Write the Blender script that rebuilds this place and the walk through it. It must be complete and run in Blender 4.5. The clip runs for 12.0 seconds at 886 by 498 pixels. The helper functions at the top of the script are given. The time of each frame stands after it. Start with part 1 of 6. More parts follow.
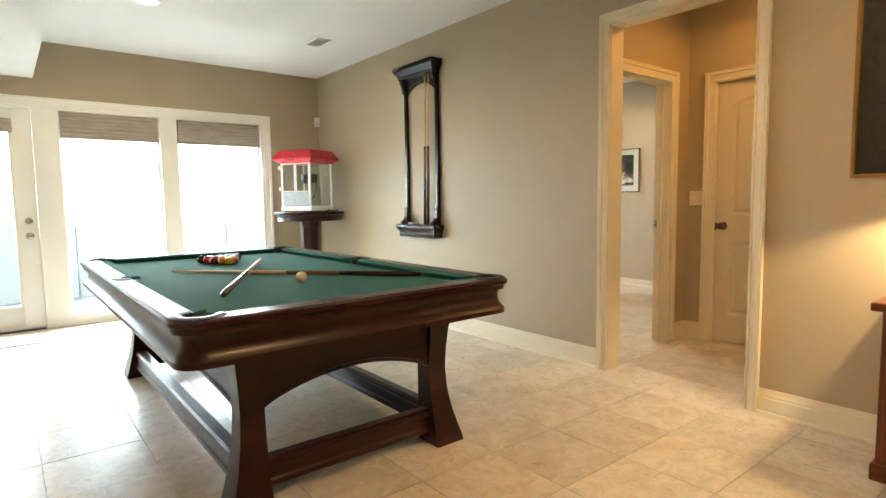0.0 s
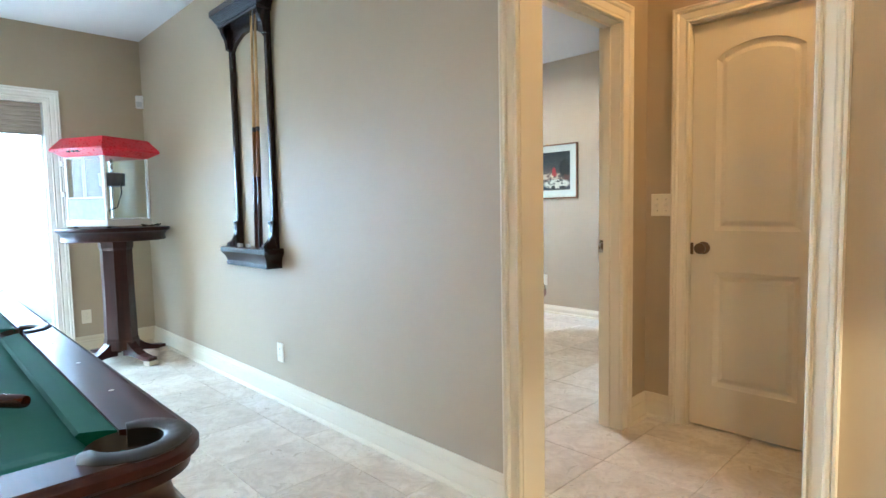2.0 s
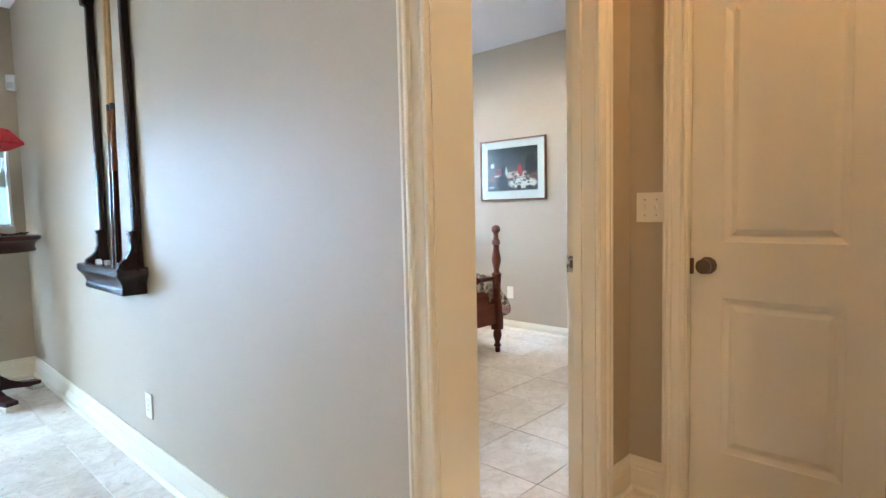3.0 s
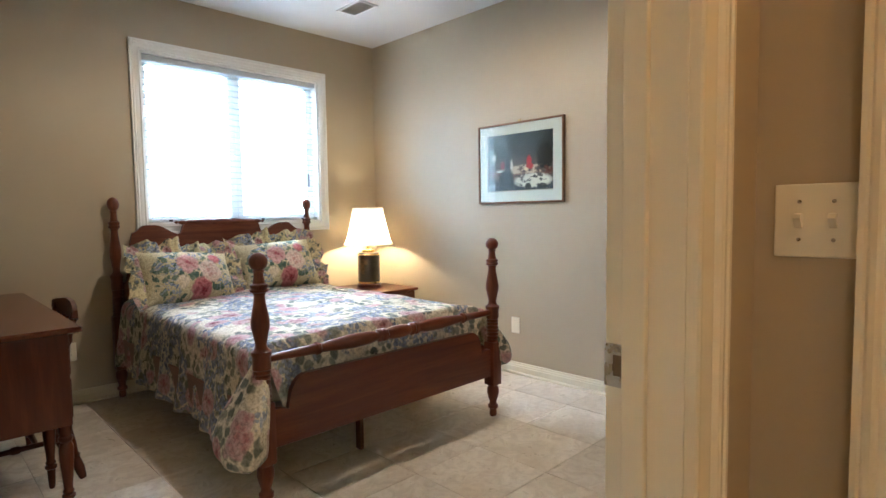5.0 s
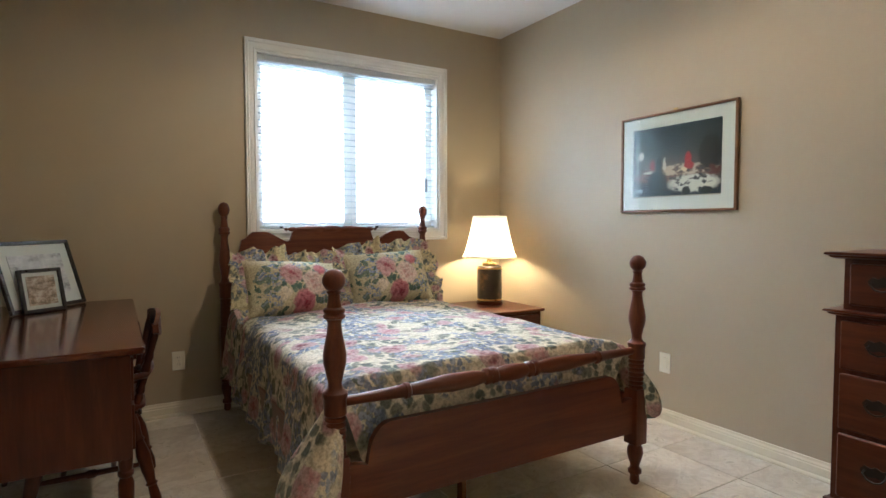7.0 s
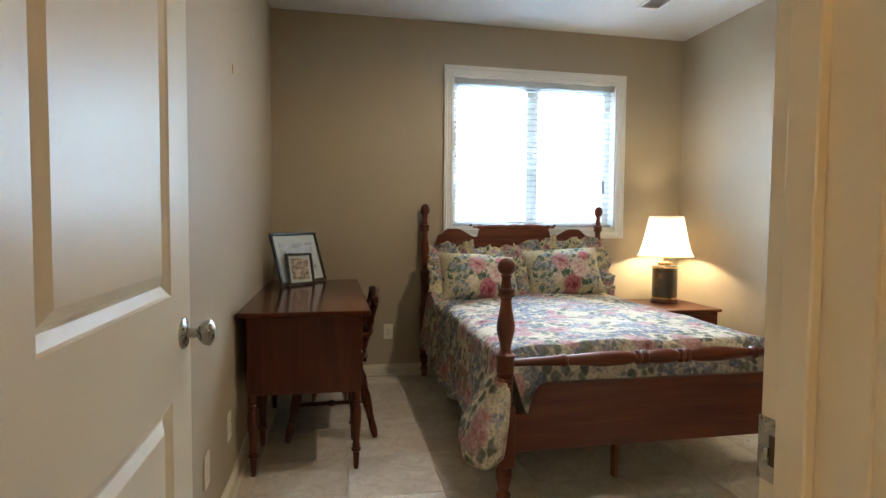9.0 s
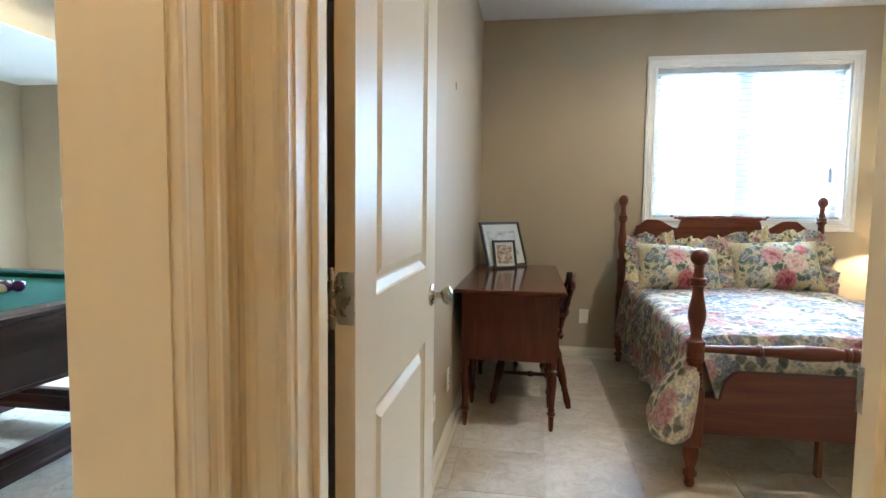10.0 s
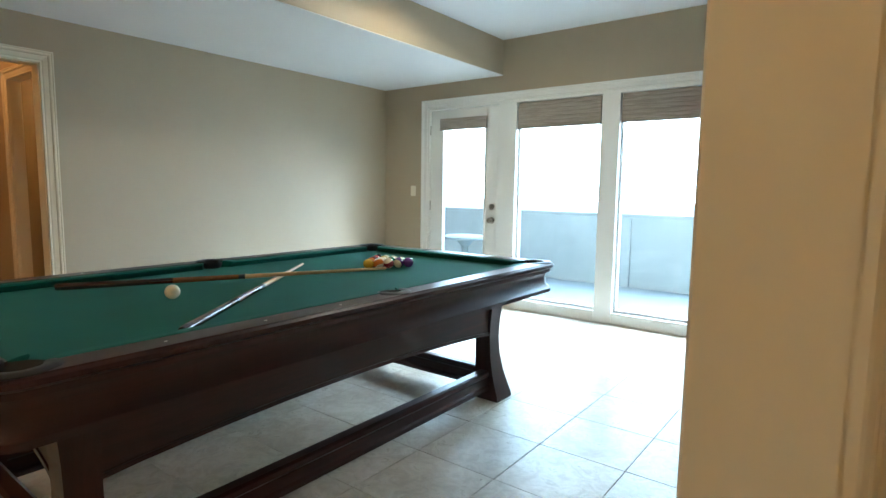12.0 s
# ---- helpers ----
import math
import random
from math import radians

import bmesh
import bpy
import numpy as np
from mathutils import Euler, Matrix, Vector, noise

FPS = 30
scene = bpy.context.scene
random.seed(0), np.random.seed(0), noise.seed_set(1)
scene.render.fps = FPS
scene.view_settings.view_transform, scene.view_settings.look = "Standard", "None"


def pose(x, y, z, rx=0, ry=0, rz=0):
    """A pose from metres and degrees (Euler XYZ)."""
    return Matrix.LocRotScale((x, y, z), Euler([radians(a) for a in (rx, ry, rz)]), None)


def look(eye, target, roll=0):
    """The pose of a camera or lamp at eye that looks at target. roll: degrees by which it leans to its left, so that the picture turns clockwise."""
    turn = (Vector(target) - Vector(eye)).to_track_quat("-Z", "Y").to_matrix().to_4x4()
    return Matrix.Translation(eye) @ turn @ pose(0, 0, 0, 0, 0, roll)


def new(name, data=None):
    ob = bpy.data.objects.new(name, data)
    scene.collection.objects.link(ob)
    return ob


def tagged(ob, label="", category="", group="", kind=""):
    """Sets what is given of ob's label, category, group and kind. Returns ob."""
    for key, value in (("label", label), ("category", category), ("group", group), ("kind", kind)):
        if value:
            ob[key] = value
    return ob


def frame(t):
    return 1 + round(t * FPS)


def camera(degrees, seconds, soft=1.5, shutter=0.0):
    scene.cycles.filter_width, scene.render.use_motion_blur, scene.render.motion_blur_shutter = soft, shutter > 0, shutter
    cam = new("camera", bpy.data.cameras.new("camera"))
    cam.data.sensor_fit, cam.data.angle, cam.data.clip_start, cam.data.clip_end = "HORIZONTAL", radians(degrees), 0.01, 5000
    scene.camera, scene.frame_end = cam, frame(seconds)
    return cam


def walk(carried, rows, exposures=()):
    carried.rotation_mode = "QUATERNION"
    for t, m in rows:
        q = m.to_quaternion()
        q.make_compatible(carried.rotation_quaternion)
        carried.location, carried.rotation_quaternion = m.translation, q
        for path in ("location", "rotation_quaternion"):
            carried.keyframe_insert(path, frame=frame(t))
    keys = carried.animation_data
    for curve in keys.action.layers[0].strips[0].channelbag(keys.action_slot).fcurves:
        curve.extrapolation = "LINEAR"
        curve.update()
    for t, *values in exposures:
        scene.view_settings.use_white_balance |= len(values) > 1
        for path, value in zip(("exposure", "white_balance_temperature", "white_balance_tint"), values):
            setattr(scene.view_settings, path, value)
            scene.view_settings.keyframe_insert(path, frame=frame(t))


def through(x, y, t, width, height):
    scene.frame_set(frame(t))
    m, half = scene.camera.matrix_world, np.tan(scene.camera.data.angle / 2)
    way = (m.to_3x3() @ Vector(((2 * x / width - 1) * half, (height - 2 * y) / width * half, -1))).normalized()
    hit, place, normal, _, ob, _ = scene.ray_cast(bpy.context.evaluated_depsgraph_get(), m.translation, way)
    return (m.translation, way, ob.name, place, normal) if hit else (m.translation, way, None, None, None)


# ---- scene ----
cam = camera(77.5, 12.0)
PATH = [
    (0, (1.222, 0.497, 1.164), (2.464, 2.054, 0.988), -0.8),
    (0.5, (1.587, 0.707, 1.193), (2.857, 2.241, 1.015), -1.0),
    (1, (1.995, 0.957, 1.19), (3.306, 2.458, 1.024), -1.0),
    (1.5, (2.388, 1.227, 1.181), (3.729, 2.703, 1.024), -1.0),
    (2, (2.775, 1.442, 1.158), (4.166, 2.871, 1.01), -1.1),
    (2.5, (3.152, 1.646, 1.161), (4.587, 3.031, 1.014), -1.2),
    (3, (3.5, 1.831, 1.162), (4.951, 3.2, 1.019), -1.3),
    (3.2, (3.634, 1.9, 1.156), (5.084, 3.267, 1.02), -1.2),
    (5, (4.605, 2.515, 1.172), (6.006, 3.936, 1.042), -0.8),
    (5.5, (4.797, 2.659, 1.17), (6.123, 4.15, 1.047), -0.8),
    (6, (4.936, 2.81, 1.18), (6.198, 4.358, 1.063), -0.5),
    (6.5, (5.0, 2.886, 1.177), (6.183, 4.495, 1.068), -0.4),
    (7, (5.008, 2.893, 1.172), (6.031, 4.61, 1.078), -0.1),
    (7.2, (4.995, 2.882, 1.172), (5.941, 4.642, 1.08), 0.0),
    (9, (4.913, 2.441, 1.172), (5.306, 4.399, 1.072), 0.5),
    (9.5, (4.914, 2.24, 1.171), (5.001, 4.234, 1.052), 0.6),
    (10, (4.891, 2.094, 1.188), (4.579, 4.064, 1.039), 0.7),
    (10.5, (4.816, 2.03, 1.204), (4.232, 3.935, 1.028), 1.0),
    (11, (4.729, 1.999, 1.205), (3.882, 3.8, 1.002), 1.3),
    (11.5, (4.625, 1.974, 1.212), (3.595, 3.675, 0.997), 1.3),
    (12, (4.486, 2.042, 1.201), (3.282, 3.624, 0.985), 0.8),
]
EXPOSURES = [(0, 0.35, 6250, 9), (0.5, 0.4, 5650, 0), (1.0, 0.5, 5000, -2), (1.5, 0.6, 4750, 2), (2.0, 0.6, 4700, 7), (2.5, 0.75, 4550, 10), (3.2, 0.6, 4650, 10), (5.0, 0.15, 5000, 9), (5.5, -0.05, 5100, 9), (7.0, -0.25, 5200, 9), (9.0, -0.15, 5200, 7), (9.5, 0.1, 5050, 6), (10.0, 0.5, 4750, 5), (10.5, 0.65, 4450, 6), (11.0, 0.5, 4500, 7), (11.5, 0.2, 4750, 6), (12.0, -0.25, 5000, 3)]
walk(cam, [(t, look(eye, target, roll)) for t, eye, target, roll in PATH], EXPOSURES)

# ---- world and lights ----
world = bpy.data.worlds.new("overcast_world")
scene.world = world
world.use_nodes = True
wn = world.node_tree
sky = wn.nodes.new("ShaderNodeTexSky")
sky.sky_type, sky.sun_disc = "NISHITA", False
sky.sun_elevation, sky.sun_rotation = radians(50), radians(200)
sky.air_density, sky.dust_density = 1.0, 4.0
wn.links.new(sky.outputs[0], wn.nodes["Background"].inputs[0])
wn.nodes["Background"].inputs[1].default_value = 0.15


def lamp(name, kind, m, energy, col, size=0.1, size_y=None, angle=None):
    d = bpy.data.lights.new(name, kind)
    d.energy, d.color = energy, col
    if kind == "AREA":
        d.shape, d.size, d.size_y = "RECTANGLE", size, size_y or size
    elif kind == "SUN":
        d.angle = radians(angle)
    else:
        d.shadow_soft_size = size
    ob = new(name, d)
    ob.matrix_world = m
    return ob


lamp("sun", "SUN", look((2, -10, 14), (2, 8, 0)), 1.2, (1, 0.97, 0.92), angle=20)
SKY = (0.74, 0.91, 1.0)
# daylight that comes down through the glazed wall and the bedroom window
lamp("patio_skylight", "AREA", look((2.1, 9.8, 4.9), (2.1, 5.4, 0.3)), 700, SKY, 7.0, 3.0)
lamp("bedroom_skylight", "AREA", look((6.9, 10.6, 4.9), (6.5, 5.0, 0.4)), 1500, (0.97, 0.98, 1.0), 5.0, 2.6).data.spread = radians(110)

# ---- materials ----


class Nodes:
    def __init__(self, name):
        self.mat = bpy.data.materials.new(name)
        self.mat.use_nodes = True
        self.t = self.mat.node_tree
        self.b = self.t.nodes["Principled BSDF"]
        self.co = self.t.nodes.new("ShaderNodeTexCoord").outputs["Object"]

    def link(self, a, b):
        self.t.links.new(a, b)

    def mapped(self, scale=(1, 1, 1), loc=(0, 0, 0), src=None):
        n = self.t.nodes.new("ShaderNodeMapping")
        self.link(src or self.co, n.inputs[0])
        n.inputs["Scale"].default_value, n.inputs["Location"].default_value = scale, loc
        return n.outputs[0]

    def noise(self, scale, detail=4, rough=0.55, src=None, dist=0.0):
        n = self.t.nodes.new("ShaderNodeTexNoise")
        self.link(src or self.co, n.inputs["Vector"])
        n.inputs["Scale"].default_value, n.inputs["Detail"].default_value = scale, detail
        n.inputs["Roughness"].default_value, n.inputs["Distortion"].default_value = rough, dist
        return n.outputs[0]

    def voronoi(self, scale, src=None, out="Distance", feature="F1", rnd=1.0):
        n = self.t.nodes.new("ShaderNodeTexVoronoi")
        n.feature = feature
        self.link(src or self.co, n.inputs["Vector"])
        n.inputs["Scale"].default_value, n.inputs["Randomness"].default_value = scale, rnd
        return n.outputs[out]

    def ramp(self, src, *stops):
        n = self.t.nodes.new("ShaderNodeValToRGB")
        self.link(src, n.inputs[0])
        e = n.color_ramp.elements
        while len(e) < len(stops):
            e.new(0.5)
        for el, (p, c) in zip(e, stops):
            el.position, el.color = p, (*(c if isinstance(c, tuple) else (c, c, c)), 1)
        return n.outputs[0]

    def mix(self, f, a, b, kind="MIX"):
        n = self.t.nodes.new("ShaderNodeMix")
        n.data_type, n.blend_type = "RGBA", kind
        for v, i in ((f, 0), (a, 6), (b, 7)):
            if isinstance(v, (int, float)):
                n.inputs[i].default_value = v if i == 0 else (v, v, v, 1)
            elif isinstance(v, tuple):
                n.inputs[i].default_value = (*v, 1)
            else:
                self.link(v, n.inputs[i])
        return n.outputs[2]

    def math(self, op, a, b=0.5):
        n = self.t.nodes.new("ShaderNodeMath")
        n.operation = op
        for v, i in ((a, 0), (b, 1)):
            if isinstance(v, (int, float)):
                n.inputs[i].default_value = v
            else:
                self.link(v, n.inputs[i])
        return n.outputs[0]

    def random(self):
        return self.t.nodes.new("ShaderNodeObjectInfo").outputs["Random"]

    def shifted(self):
        """Object coordinates moved by the piece's own random number."""
        n = self.t.nodes.new("ShaderNodeVectorMath")
        n.operation = "MULTIPLY_ADD"
        c = self.t.nodes.new("ShaderNodeCombineXYZ")
        for i in range(3):
            self.link(self.random(), c.inputs[i])
        self.link(c.outputs[0], n.inputs[0])
        n.inputs[1].default_value = (37.0, 91.0, 53.0)
        self.link(self.co, n.inputs[2])
        return n.outputs[0]

    def bump(self, src, strength, dist=0.002):
        n = self.t.nodes.new("ShaderNodeBump")
        self.link(src, n.inputs["Height"])
        n.inputs["Strength"].default_value, n.inputs["Distance"].default_value = strength, dist
        self.link(n.outputs[0], self.b.inputs["Normal"])

    def done(self, color, rough=0.5, metal=0.0, coat=0.0, spec=0.5):
        for v, k in ((color, "Base Color"), (rough, "Roughness"), (metal, "Metallic"), (coat, "Coat Weight"), (spec, "Specular IOR Level")):
            if isinstance(v, tuple):
                self.b.inputs[k].default_value = (*v, 1)
            elif isinstance(v, (int, float)):
                self.b.inputs[k].default_value = v
            else:
                self.link(v, self.b.inputs[k])
        return self.mat


def paint(name, col, rough=0.6, grain=260, bump=0.25, vary=0.06):
    n = Nodes(name)
    d = tuple(c * (1 - vary) for c in col)
    l = tuple(min(1, c * (1 + vary)) for c in col)
    big = n.ramp(n.noise(1.3, 3), (0.3, d), (0.7, l))
    n.bump(n.noise(grain, 3), bump, 0.0015)
    return n.done(big, rough)


def plain(name, col, rough=0.4, metal=0.0, coat=0.0, vary=0.1, scale=25):
    n = Nodes(name)
    c = n.ramp(n.noise(scale, 4), (0.3, tuple(v * (1 - vary) for v in col)), (0.7, tuple(min(1, v * (1 + vary)) for v in col)))
    r = n.ramp(n.noise(scale * 2.3, 3), (0.3, max(0.02, rough - 0.05)), (0.7, min(1, rough + 0.06)))
    return n.done(c, r, metal, coat)


def wood(name, dark, mid, light, axis, rough=0.28, coat=0.0, spec=0.4):
    n = Nodes(name)
    s = [14, 14, 14]
    s[axis] = 1.1
    v = n.mapped(tuple(s), src=n.shifted())
    grain = n.noise(1.6, 7, 0.62, v, 0.6)
    fine = n.noise(9.0, 3, 0.6, v)
    c = n.ramp(grain, (0.28, dark), (0.5, mid), (0.72, light))
    c = n.mix(n.math("MULTIPLY", n.ramp(fine, (0.5, 0.0), (0.7, 1.0)), 0.45), c, dark)
    return n.done(c, rough, 0, 0.0, spec)


def travertine():
    n = Nodes("travertine")
    v = n.shifted()
    a = n.noise(3.2, 6, 0.62, v, 0.8)
    b = n.noise(11, 6, 0.7, v, 1.4)
    c = n.ramp(a, (0.28, (0.54, 0.46, 0.34)), (0.5, (0.69, 0.62, 0.50)), (0.74, (0.78, 0.73, 0.63)))
    c = n.mix(n.ramp(b, (0.38, 0.5), (0.56, 0.0)), c, (0.47, 0.39, 0.29))
    tone = n.ramp(n.random(), (0.0, (0.87, 0.86, 0.84)), (0.5, (0.94, 0.94, 0.93)), (1.0, (1, 0.99, 0.97)))
    c = n.mix(1.0, c, tone, "MULTIPLY")
    pit = n.ramp(n.noise(34, 5, 0.7, v, 0.5), (0.28, 0.0), (0.34, 1.0))
    c = n.mix(pit, (0.34, 0.27, 0.19), c)
    n.bump(n.mix(0.5, pit, n.noise(6, 3, 0.5, v)), 0.18, 0.002)
    r = n.ramp(b, (0.3, 0.42), (0.7, 0.24))
    return n.done(c, r)


def flowers(name, scale, cream, lush):
    """Printed cotton: roses, blue sprigs and leaves on a cream ground."""
    n = Nodes(name)
    warp = n.noise(16 * scale, 3, 0.6)
    w = n.t.nodes.new("ShaderNodeVectorMath")
    w.operation = "MULTIPLY_ADD"
    n.link(warp, w.inputs[0])
    w.inputs[1].default_value = (0.05 / scale,) * 3
    n.link(n.co, w.inputs[2])
    v = w.outputs[0]
    ground = n.ramp(n.noise(2.5, 3), (0.3, tuple(c * 0.9 for c in cream)), (0.7, cream))
    cluster = n.noise(4.2 * scale, 2, 0.5)
    leaf = n.voronoi(23 * scale, v)
    leafy = n.math("MULTIPLY", n.ramp(leaf, (0.44, 1.0), (0.6, 0.0)), n.ramp(cluster, (lush, 0.0), (lush + 0.06, 1.0)))
    leafcol = n.mix(n.voronoi(23 * scale, v, "Color"), (0.08, 0.10, 0.085), (0.30, 0.30, 0.24))
    c = n.mix(leafy, ground, leafcol)
    sprig = n.voronoi(46 * scale, v)
    patch = n.noise(5.1 * scale, 2, 0.5, n.mapped(loc=(3, 7, 1)))
    blue = n.math("MULTIPLY", n.ramp(sprig, (0.5, 1.0), (0.66, 0.0)), n.ramp(patch, (0.50, 0.0), (0.55, 1.0)))
    bluecol = n.mix(n.voronoi(46 * scale, v, "Color"), (0.10, 0.125, 0.20), (0.36, 0.39, 0.45))
    c = n.mix(blue, c, bluecol)
    rose = n.voronoi(7.0 * scale, v, rnd=0.75)
    petals = n.voronoi(34 * scale, n.mapped(loc=(2, 5, 3), src=v))
    shade = n.math("ADD", n.math("MULTIPLY", rose, 1.2), n.math("MULTIPLY", petals, 0.75))
    hue = n.ramp(n.voronoi(7.0 * scale, v, "Color", rnd=0.75), (0.25, (0.16, 0.018, 0.035)), (0.5, (0.28, 0.065, 0.09)), (0.75, (0.42, 0.19, 0.20)))
    rosecol = n.mix(n.ramp(shade, (0.3, 0.0), (0.85, 1.0)), hue, (0.52, 0.36, 0.34))
    c = n.mix(n.math("MULTIPLY", n.ramp(rose, (0.38, 1.0), (0.44, 0.0)), n.ramp(n.noise(3.4 * scale, 2, 0.5, n.mapped(loc=(9, 2, 4))), (0.40, 0.0), (0.44, 1.0))), c, rosecol)
    c = n.mix(1.0, c, n.ramp(n.noise(75, 3, 0.7), (0.36, 0.55), (0.6, 1.0)), "MULTIPLY")
    n.bump(n.noise(9, 4, 0.6), 0.6, 0.015)
    return n.done(c, 0.85, 0, 0, 0.25)


def bouquet():
    """One large spray of roses in the middle of a cushion, in the cushion's own x and z."""
    n = Nodes("bouquet_cotton")
    base = n.ramp(n.noise(3, 3), (0.3, (0.58, 0.51, 0.31)), (0.7, (0.68, 0.61, 0.40)))
    warp = n.noise(17, 3, 0.6)
    w = n.t.nodes.new("ShaderNodeVectorMath")
    w.operation = "MULTIPLY_ADD"
    n.link(warp, w.inputs[0])
    w.inputs[1].default_value = (0.07, 0.0, 0.07)
    n.link(n.mapped((1, 0, 1)), w.inputs[2])
    v = w.outputs[0]

    def spot(x, z, r, soft=0.012):
        d = n.t.nodes.new("ShaderNodeVectorMath")
        d.operation = "DISTANCE"
        n.link(v, d.inputs[0])
        d.inputs[1].default_value = (x + 0.035, 0, z - 0.005)
        return n.ramp(d.outputs["Value"], (r - soft, 1.0), (r, 0.0)), d.outputs["Value"]

    c = base
    leafcell = n.voronoi(26, v)
    mask, _ = spot(0.0, 0.0, 0.30, 0.12)
    leaves = n.math("MULTIPLY", n.ramp(leafcell, (0.40, 1.0), (0.48, 0.0)), n.math("GREATER_THAN", n.math("ADD", mask, n.noise(14, 2)), 0.92))
    c = n.mix(leaves, c, n.mix(n.voronoi(26, v, "Color"), (0.06, 0.12, 0.10), (0.22, 0.27, 0.20)))
    for x, z, r in ((-0.15, 0.08, 0.09), (0.16, 0.11, 0.075), (0.19, -0.05, 0.08), (-0.16, -0.08, 0.07), (0.0, 0.14, 0.06)):
        m, _ = spot(x, z, r, 0.03)
        sprig = n.math("MULTIPLY", n.ramp(n.voronoi(60, v), (0.40, 1.0), (0.5, 0.0)), m)
        c = n.mix(sprig, c, n.mix(n.voronoi(60, v, "Color"), (0.17, 0.22, 0.38), (0.42, 0.48, 0.60)))
    petal = n.voronoi(34, n.mapped(loc=(0.3, 0, 0.7), src=v))
    for x, z, r, deep, pale in ((-0.05, 0.075, 0.075, (0.36, 0.08, 0.11), (0.64, 0.40, 0.38)), (0.085, 0.02, 0.08, (0.50, 0.25, 0.24), (0.74, 0.60, 0.52)),
                                (0.02, -0.09, 0.07, (0.22, 0.02, 0.045), (0.52, 0.20, 0.22)), (0.14, 0.12, 0.045, (0.40, 0.06, 0.10), (0.62, 0.25, 0.26)),
                                (-0.095, -0.045, 0.04, (0.66, 0.56, 0.40), (0.78, 0.70, 0.56))):
        m, d = spot(x, z, r)
        s = n.math("ADD", n.math("MULTIPLY", d, 7.0), n.math("MULTIPLY", petal, 0.9))
        c = n.mix(m, c, n.mix(n.ramp(s, (0.2, 0.0), (0.85, 1.0)), deep, pale))
    c = n.mix(1.0, c, n.ramp(n.noise(85, 3, 0.7), (0.36, 0.6), (0.6, 1.0)), "MULTIPLY")
    n.bump(n.noise(420, 2), 0.2, 0.001)
    return n.done(c, 0.85, 0, 0, 0.25)


def glass(name, tint=(1, 1, 1)):
    n = Nodes(name)
    n.b.inputs["Transmission Weight"].default_value = 1.0
    n.b.inputs["IOR"].default_value = 1.25
    return n.done(tint, 0.0)


def glow(name, col, strength, base=(0.9, 0.85, 0.7)):
    n = Nodes(name)
    n.b.inputs["Emission Color"].default_value = (*col, 1)
    n.b.inputs["Emission Strength"].default_value = strength
    return n.done(base, 0.7)


def linen(name, col, strength=0.0, through=0.5):
    n = Nodes(name)
    weave = n.noise(300, 2)
    c = n.ramp(weave, (0.3, tuple(v * 0.9 for v in col)), (0.7, col))
    n.bump(weave, 0.2, 0.001)
    n.b.inputs["Transmission Weight"].default_value = 0.0
    m = n.done(c, 0.9)
    t = n.t.nodes.new("ShaderNodeBsdfTranslucent")
    n.link(c, t.inputs[0])
    mx = n.t.nodes.new("ShaderNodeMixShader")
    mx.inputs[0].default_value = through
    n.link(n.b.outputs[0], mx.inputs[1])
    n.link(t.outputs[0], mx.inputs[2])
    n.link(mx.outputs[0], n.t.nodes["Material Output"].inputs[0])
    return m


WALL = paint("taupe_wall_paint", (0.43, 0.357, 0.24), 0.5, 240, 0.12, 0.03)
CEIL = paint("white_ceiling_paint", (0.72, 0.72, 0.71), 0.8, 150, 0.3, 0.02)
TRIM = paint("cream_gloss_paint", (0.74, 0.68, 0.52), 0.42, 60, 0.0, 0.02)
DOORP = paint("cream_door_paint", (0.66, 0.59, 0.43), 0.36, 120, 0.0, 0.02)
FRAMEP = paint("window_frame_paint", (0.80, 0.79, 0.74), 0.35, 60, 0.03, 0.02)
STONE = travertine()
GROUT = paint("tile_grout", (0.63, 0.57, 0.47), 0.9, 300, 0.4, 0.1)
M_DARK, M_MID, M_LIGHT = (0.013, 0.0026, 0.0022), (0.026, 0.0048, 0.0037), (0.046, 0.0088, 0.0062)
MAHOG = [wood("mahogany_" + a, M_DARK, M_MID, M_LIGHT, i, 0.34, 0, 0.36) for i, a in enumerate("xyz")]
C_DARK, C_MID, C_LIGHT = (0.065, 0.014, 0.005), (0.115, 0.028, 0.009), (0.17, 0.05, 0.017)
CHERRY = [wood("cherry_" + a, C_DARK, C_MID, C_LIGHT, i, 0.37, 0, 0.4) for i, a in enumerate("xyz")]
WAL = [wood("walnut_" + a, (0.04, 0.009, 0.003), (0.068, 0.016, 0.0052), (0.10, 0.028, 0.009), i, 0.29, 0, 0.3) for i, a in enumerate("xyz")]
ESP = [wood("espresso_" + a, (0.008, 0.005, 0.005), (0.018, 0.010, 0.009), (0.03, 0.017, 0.014), i, 0.26) for i, a in enumerate("xyz")]
MAPLE = [wood("maple_" + a, (0.45, 0.27, 0.10), (0.58, 0.37, 0.15), (0.66, 0.45, 0.21), i, 0.3) for i, a in enumerate("xyz")]
POLISH = wood("polished_walnut", (0.045, 0.010, 0.003), (0.08, 0.019, 0.006), (0.12, 0.034, 0.011), 1, 0.13, 0, 0.5)
LACQUER = wood("lacquered_butt", (0.02, 0.006, 0.004), (0.04, 0.012, 0.007), (0.07, 0.022, 0.012), 2, 0.1, 0, 0.7)
FOREARM = wood("stained_forearm", (0.10, 0.035, 0.012), (0.20, 0.085, 0.03), (0.32, 0.16, 0.06), 2, 0.16, 0, 0.5)
n = Nodes("green_baize")
n.bump(n.noise(700, 2), 0.3, 0.001)
n.b.inputs["Sheen Weight"].default_value, n.b.inputs["Sheen Roughness"].default_value = 0.1, 0.5
